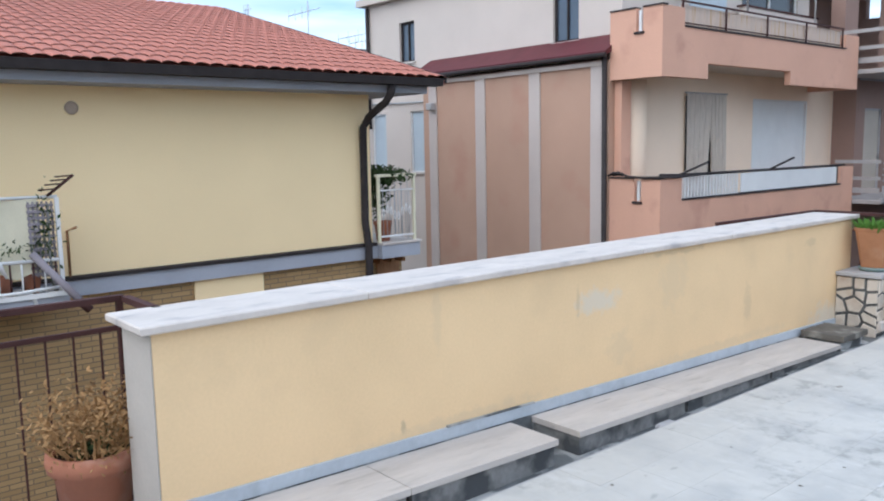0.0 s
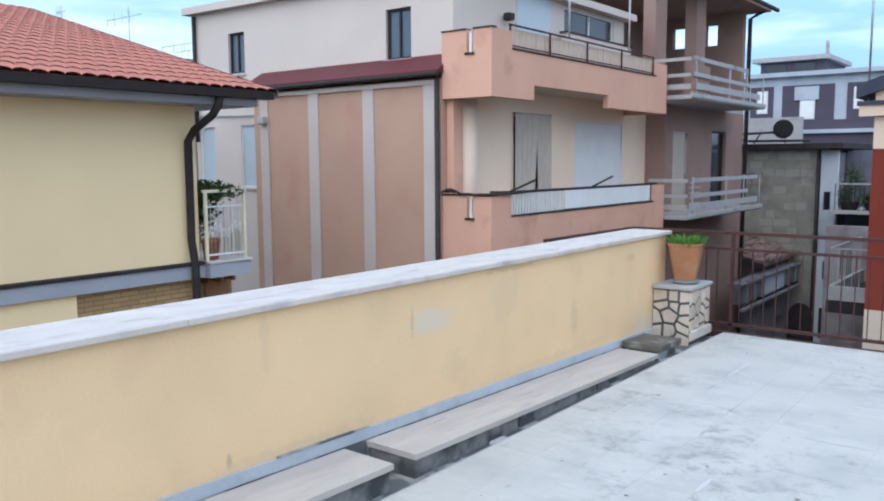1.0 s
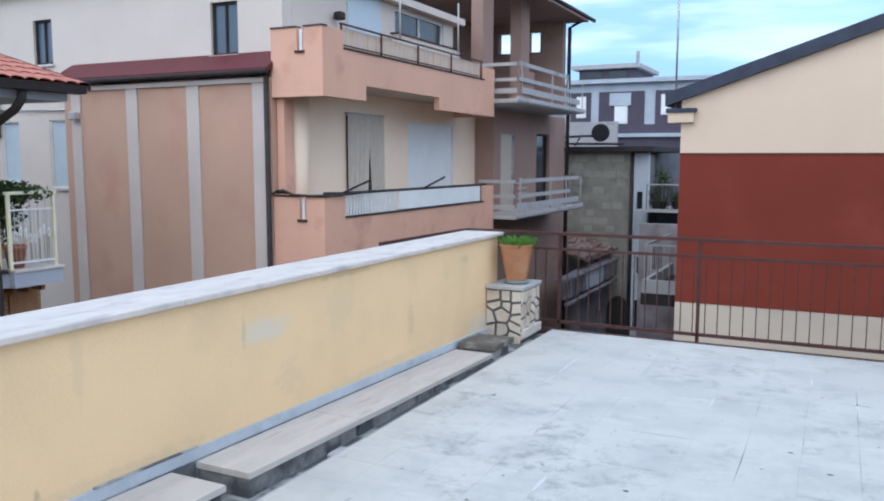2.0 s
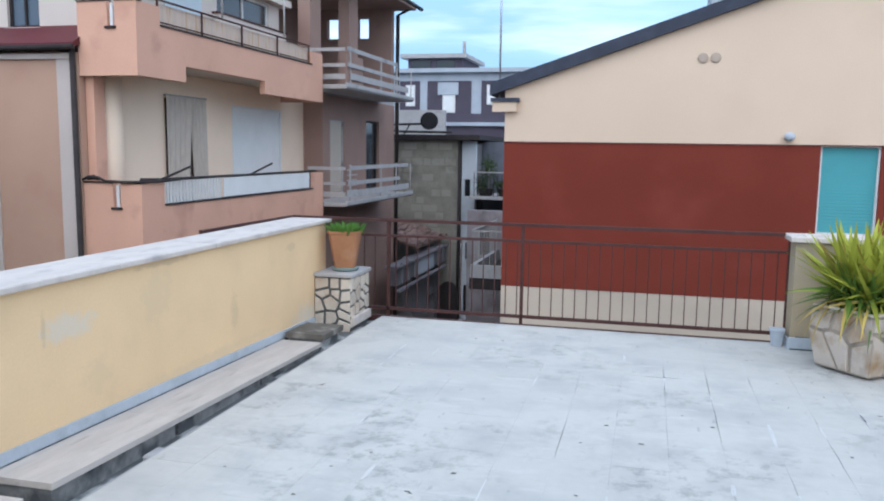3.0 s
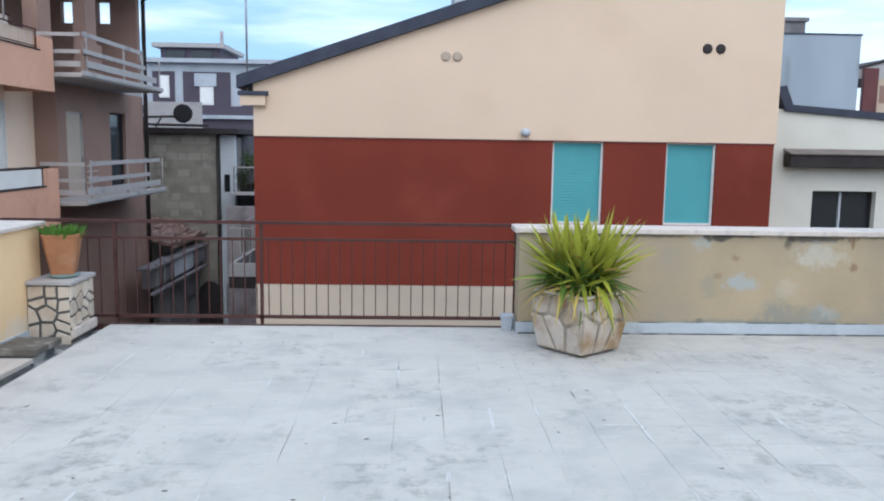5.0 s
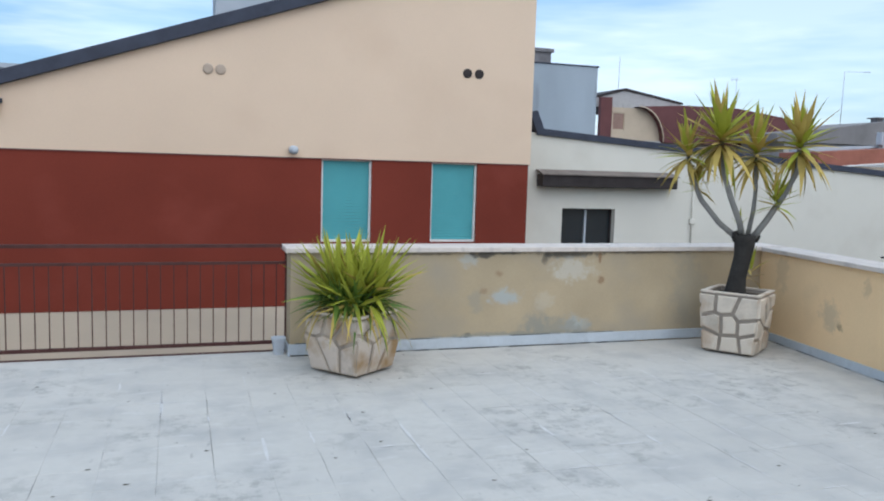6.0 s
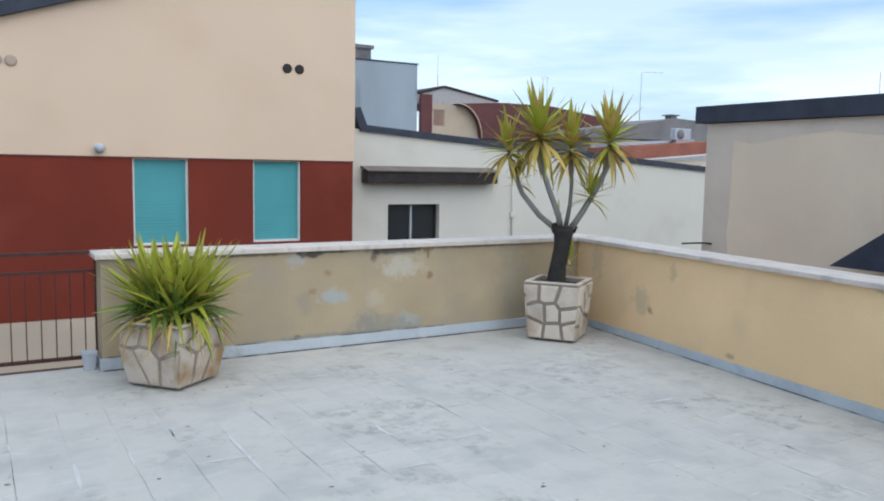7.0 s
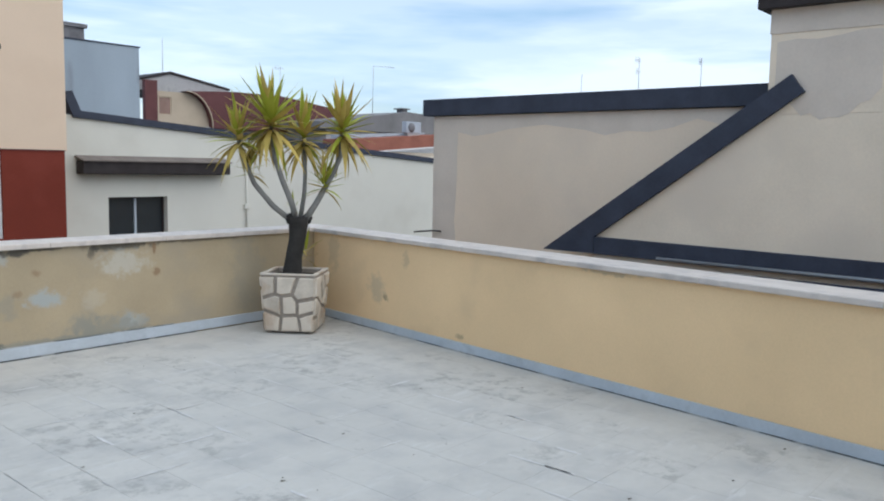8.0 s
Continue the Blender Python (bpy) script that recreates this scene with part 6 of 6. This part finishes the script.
part("gable_wall", prism(bmesh.new(), [(7.62, 5.42, -7.0), (7.62, 5.42, 1.0), (7.62, 3.62, 2.26), (7.62, -4.0, 2.26), (7.62, -4.0, -7.0)], (0.36, 0, 0)), PALEPLASTER, ne, "pale plaster gable wall")
part("upper_block", B(7.62, 12, -4.0, 3.62, 2.262, 3.0), PALEPLASTER, ne, "taller plastered block")
part("upper_band", B(7.612, 12.02, -4.02, 3.63, 3.0, 3.22), FRESHPATCH, ne)
part("upper_roof", B(7.50, 12.2, -4.2, 3.72, 3.22, 3.45), DARKMETAL, ne)
part("verge", prism(bmesh.new(), [(7.56, 6.03, 0.80), (7.56, 3.40, 2.62), (7.56, 3.28, 2.46), (7.56, 5.38, 0.985), (7.56, 5.38, 0.80)], (0.2, 0, 0)), SLATEMETAL, ne, "black metal sloping verge")
part("foot_band", prism(bmesh.new(), [(7.57, 5.376, 0.80), (7.57, 5.376, 0.985), (7.57, -4.0, 0.93), (7.57, -4.0, 0.76)], (0.045, 0, 0)), SLATEMETAL, ne, "black metal foot flashing")
part("lean_roof", prism(bmesh.new(), [(5.9, -4.0, 0.55), (7.56, -4.0, 0.74), (7.56, 5.98, 0.74), (6.6, 5.98, 0.55)], (0, 0, -0.1)), SLATEMETAL, ne, "dark lean-to roof")
part("conduit", T([(7.50, 4.6, 0.82), (7.50, -3.0, 0.80)], 0.018), GALV, ne, "thin grey conduit")
hook = thing("iron_bracket", "thin black iron bracket at the wall corner", "bracket")
part("bar", T([(7.99, 7.95, 0.845), (7.93, 8.05, 0.85), (7.9, 8.36, 0.815)], 0.011), DARKMETAL, hook)

# ---- distant roofs ----
blk = thing("concrete_block_house", "tall blue-grey weathered concrete house wall", "house")
part("wall", B(13.5, 18.5, 35, 44, -7.0, 6.6), BLUECONC, blk)
part("parapet_cap", B(13.45, 18.55, 34.97, 44, 6.6, 6.66), SLATEMETAL, blk)
part("chimney", B(14.5, 16.3, 35.5, 37, 6.66, 7.2), SHADE, blk)
part("chimney_cap", B(14.4, 16.4, 35.4, 37.1, 7.2, 7.36), SHADE, blk)
TANWALL = material("tan_far_render", (0.50, 0.41, 0.31), 0.9, vary=0.15, scale=0.7)
rd = thing("barrel_roof_house", "cream house with a dark red barrel roof", "house")
part("wall", wall(bmesh.new(), "y", 58, 0.3, 31.5, 46, -7.0, 6.9, ((32.6, 33.7, 5.1, 6.5),)), TANWALL, rd)
part("red_pier", B(31.3, 32.3, 57.6, 58.0, -7, 7.6), MAROON, rd)
part("gable", prism(bmesh.new(), [(31.3, 58.5, 6.9), (39.2, 58.5, 6.9), (39.2, 58.5, 7.45), (33.9, 58.5, 8.3), (31.3, 58.5, 7.6)], (0, 8, 0)), CONCRETE, rd)
part("gable_edge", prism(bmesh.new(), [(31.3, 58.4, 7.6), (33.9, 58.4, 8.3), (39.3, 58.4, 7.45), (39.3, 58.4, 7.6), (33.9, 58.4, 8.48), (31.3, 58.4, 7.75)], (0, 8, 0)), DARKMETAL, rd)
bm = bmesh.new()
arc = [(34.7 + 2.3 * math.sin(a * math.pi / 2 / 8), 4.25 + 2.75 * math.cos(a * math.pi / 2 / 8)) for a in range(9)]
prism(bm, [(x, 57.4, z) for x, z in arc] + [(50.0, 57.4, 4.25), (50.0, 57.4, 6.6), (44.0, 57.4, 7.3), (39.0, 57.4, 7.3)], (0, 6, 0))
part("barrel_roof", bm, MAROON, rd)
part("arch_trim", T([(x - 0.04, 57.36, z) for x, z in arc], 0.055, 6), TANWALL, rd)
window(rd, "y", 58, 32.6, 33.7, 5.1, 6.5, TANWALL, BROWNHOUSE, 0.1, 0.08)
part("balcony", B(32.3, 36.4, 56.9, 57.39, 4.1, 4.3), CONCRETE, rd)
for i, (x0, x1, y, z, mat, rise) in enumerate(((36.5, 46, 40, 1.5, SHADE, 0.9), (47, 70, 60, 4.4, DULLROOF, 1.3), (20, 31, 48, 1.8, DULLROOF, 1.2))):
    h = thing("distant_house", "distant low house with a worn pitched roof", "house")
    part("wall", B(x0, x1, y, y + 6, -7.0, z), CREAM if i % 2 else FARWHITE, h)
    part("roof", prism(bmesh.new(), [(x0 - 0.3, y - 0.4, z), (x0 - 0.3, y + 3, z + rise), (x0 - 0.3, y + 6.4, z)], (x1 - x0 + 0.6, 0, 0)), mat, h)
ORANGE = material("orange_clay_roof", (0.30, 0.115, 0.08), 0.9, vary=0.25, scale=1.2, grain=10)
GREYROOF = material("grey_weathered_roof", (0.21, 0.20, 0.20), 0.9, vary=0.25, scale=0.8)
orange = thing("distant_house", "distant house with an orange clay roof and a pale verge", "house")
part("wall", B(38.6, 47.4, 42.5, 46, -7.0, 2.6), CREAM, orange)
part("roof", prism(bmesh.new(), [(38.2, 42, 2.45), (47.6, 42, 3.2), (47.6, 42, 4.08), (38.2, 42, 3.38)], (0, 3.5, 0)), ORANGE, orange)
part("verge", prism(bmesh.new(), [(38.2, 41.9, 2.36), (47.6, 41.9, 3.11), (47.6, 41.9, 3.2), (38.2, 41.9, 2.45)], (0, 0.3, 0)), WHITEPAINT, orange)
part("ridge_slab", prism(bmesh.new(), [(39.0, 44, 3.45), (47.4, 44, 4.10), (47.4, 44, 4.22), (39.0, 44, 3.72)], (0, 1.5, 0)), FARWHITE, orange, "pale grey slab along the ridge")
greyhouse = thing("distant_house", "distant house with a long grey weathered roof", "house")
part("wall", B(44.5, 60, 52.4, 58, -7.0, 5.0), CONCRETE, greyhouse)
part("roof", prism(bmesh.new(), [(43.5, 52, 4.5), (61, 52, 4.5), (61, 52, 6.1), (56.8, 52, 6.32), (54, 52, 6.45), (47.6, 52, 5.56), (43.5, 52, 5.1)], (0, 6, 0)), GREYROOF, greyhouse)
part("chimney", B(54.2, 54.9, 53, 53.7, 6.3, 6.75), SHADE, greyhouse)
part("chimney_cap", B(54.0, 55.1, 52.8, 53.9, 6.75, 6.85), SHADE, greyhouse)
acu = thing("air_conditioner", "white air-conditioning unit on a far roof", "air conditioner")
part("case", B(44.7, 46.35, 43.4, 43.9, 4.1, 4.95, bevel=0.04), FARWHITE, acu)
part("fan_grille", lathe(bmesh.new(), [(0.36, 0), (0.36, 0.04), (0.1, 0.06)], 20), SHADE, acu).matrix_basis = pose(45.25, 43.4, 4.52, 90, 0, 0)
part("stand", B(44.9, 46.2, 43.45, 43.85, 3.6, 4.1), CONCRETE, acu)
for x0, x1, y0, y1, z in ((-30, -19.3, 13.4, 19, 4.3), (40, 48, 17, 29, 5.3), (50, 60, 58, 64, 5.5)):
    h = thing("distant_house", "distant flat-roofed pale house carrying roof antennas", "house")
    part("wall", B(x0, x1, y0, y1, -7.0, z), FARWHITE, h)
    part("parapet", B(x0 - 0.05, x1 + 0.05, y0 - 0.05, y1 + 0.05, z, z + 0.12), CONCRETE, h)
for x, y, z0, z1, arms in ((-23.0, 14, 4.4, 6.3, ((6.0, 1.2),)), (-26.97, 14, 4.4, 6.75, ((6.6, 0.35),)), (-19.8, 14, 4.4, 5.35, ((4.95, 1.5), (4.75, 0.9))),
                           (34.15, 60, 8.2, 11.1, ()), (44.5, 58.5, 7.2, 9.9, ((9.8, 0.6),)), (42, 22.85, 5.3, 7.95, ((7.8, 0.5), (7.2, 0.35))), (42, 19.2, 5.3, 7.7, ((7.5, 0.3),)), (42, 26.57, 5.3, 7.25, ())):
    antenna(x, y, z0, z1, arms, r=0.018 if abs(x) < 25 else 0.022)
mast = thing("lamp_mast", "thin mast with a short top arm on a far roof", "mast")
part("pole", T([(55.7, 58.5, 4.5), (55.8, 58.5, 11.18), (58.66, 58.5, 11.31)], 0.03, 6), GALV, mast)

# ---- terrace tiles ----
P = 0.31
tile = bmesh.new()
box(tile, 0.0005, P - 0.0005, 0.0005, P - 0.0005, -0.024, 0.0)
bmesh.ops.bevel(tile, geom=[e for e in tile.edges if all(v.co.z > -0.01 for v in e.verts)], offset=0.0008, segments=1, affect="EDGES")
floor_tile = mesh_from("floor_tile", tile)
floor_tile.materials.append(TILE)
floor = thing("floor", "white-coated square terrace tiles with worn grey stains", "floor", kind="structure")
verts, faces = [], []
rnd = random.Random(5)
for i in range(-10, 20):
    for j in range(-13, 27):
        x, y = -0.03 + i * P, -0.05 + j * P
        z = rnd.uniform(-0.0004, 0.0004)
        x1, y1 = x + P, min(y + P, 8.25)
        if y > 8.2 or x1 > right_x(y) + 0.30 or y1 < -4.0:
            continue
        if -7 <= i < 11 and 6 <= j < 22:
            t = new("floor_tile", floor_tile)
            t.parent = floor
            t.location = (x, y, z)
        else:
            b = len(verts)
            g = 0.0006
            verts += [(max(x, -3.10) + g, y + g, z), (x1 - g, y + g, z), (x1 - g, y1 - g, z), (max(x, -3.10) + g, y1 - g, z)]
            verts += [(vx, vy, -0.024) for vx, vy, _ in verts[b:b + 4]]
            faces += [tuple(b + k for k in f) for f in ((0, 1, 2, 3), (0, 4, 5, 1), (1, 5, 6, 2), (2, 6, 7, 3), (3, 7, 4, 0))]
me = bpy.data.meshes.new("floor_tiles")
me.from_pydata(verts, [], faces)
tagged(part("floor_tiles", me, TILE_REST, floor), kind="stuff")

# cracks, ridges of old joint filler and dirt on the tiles
rnd = random.Random(91)
CRACK = material("dark_joint_crack", (0.32, 0.315, 0.30), 0.95, vary=0.4, scale=12)
RIDGE = material("white_joint_filler", (0.55, 0.545, 0.535), 0.8, vary=0.12, scale=9)
DIRT = material("dark_dirt_flecks", (0.13, 0.12, 0.10), 0.95, vary=0.4, scale=20)
cracks, ridges, flecks = bmesh.new(), bmesh.new(), bmesh.new()
for i in range(150):
    dark = i % 3 == 0
    bm = cracks if dark else ridges
    if dark:
        # open joints, mostly along the rows in the middle of the terrace
        lng, wid = rnd.uniform(0.10, 0.70), rnd.uniform(0.0008, 0.0016)
        line = round(rnd.gauss(0.6, 4.0))
        x, y, along = -0.03 + line * P, rnd.uniform(2.8, 6.9), rnd.random() < 0.95
    else:
        lng, wid = rnd.uniform(0.08, 0.40), rnd.uniform(0.004, 0.013)
        x, y, along = -0.03 + rnd.randint(-8, 15) * P, rnd.uniform(1.6, 7.4), rnd.random() < 0.7
    if not along:
        x, y = rnd.uniform(-2.4, 4.6), -0.05 + rnd.randint(6, 24) * P
    if x > right_x(y) - 0.6 or x < -2.9 or math.hypot(x - 1.2, y - 7.5) < 0.8:
        continue
    n = 5
    up, low = [], []
    for k in range(n):
        t = k / (n - 1) * lng
        w, j = wid * (0.35 + 0.65 * math.sin(math.pi * (k + 0.4) / n)), rnd.uniform(-0.003, 0.003)
        a, b = ((x + j - w, y + t), (x + j + w, y + t)) if along else ((x + t, y + j + w), (x + t, y + j - w))
        up.append(bm.verts.new((*a, 0.0024)))
        low.append(bm.verts.new((*b, 0.0024)))
    for k in range(n - 1):
        bm.faces.new((up[k], low[k], low[k + 1], up[k + 1]))
for i in range(150):
    x, y = rnd.uniform(-2.9, 5.0), rnd.uniform(1.5, 8.1)
    if x > right_x(y) - 0.1 or math.hypot(x - 1.2, y - 7.5) < 0.45 or math.hypot(x - 5.1, y - 7.43) < 0.45:
        continue
    r, a0 = rnd.uniform(0.004, 0.017), rnd.uniform(0, 6)
    flecks.faces.new([flecks.verts.new((x + r * rnd.uniform(0.5, 1.4) * math.cos(a0 + k * 1.05), y + r * rnd.uniform(0.3, 0.9) * math.sin(a0 + k * 1.05), 0.0026)) for k in range(6)])
for nm, bm, mat in (("joint_cracks", cracks, CRACK), ("joint_filler", ridges, RIDGE), ("dirt_flecks", flecks, DIRT)):
    bmesh.ops.recalc_face_normals(bm, faces=bm.faces[:])
    tagged(part(nm, bm, mat, floor), kind="stuff")
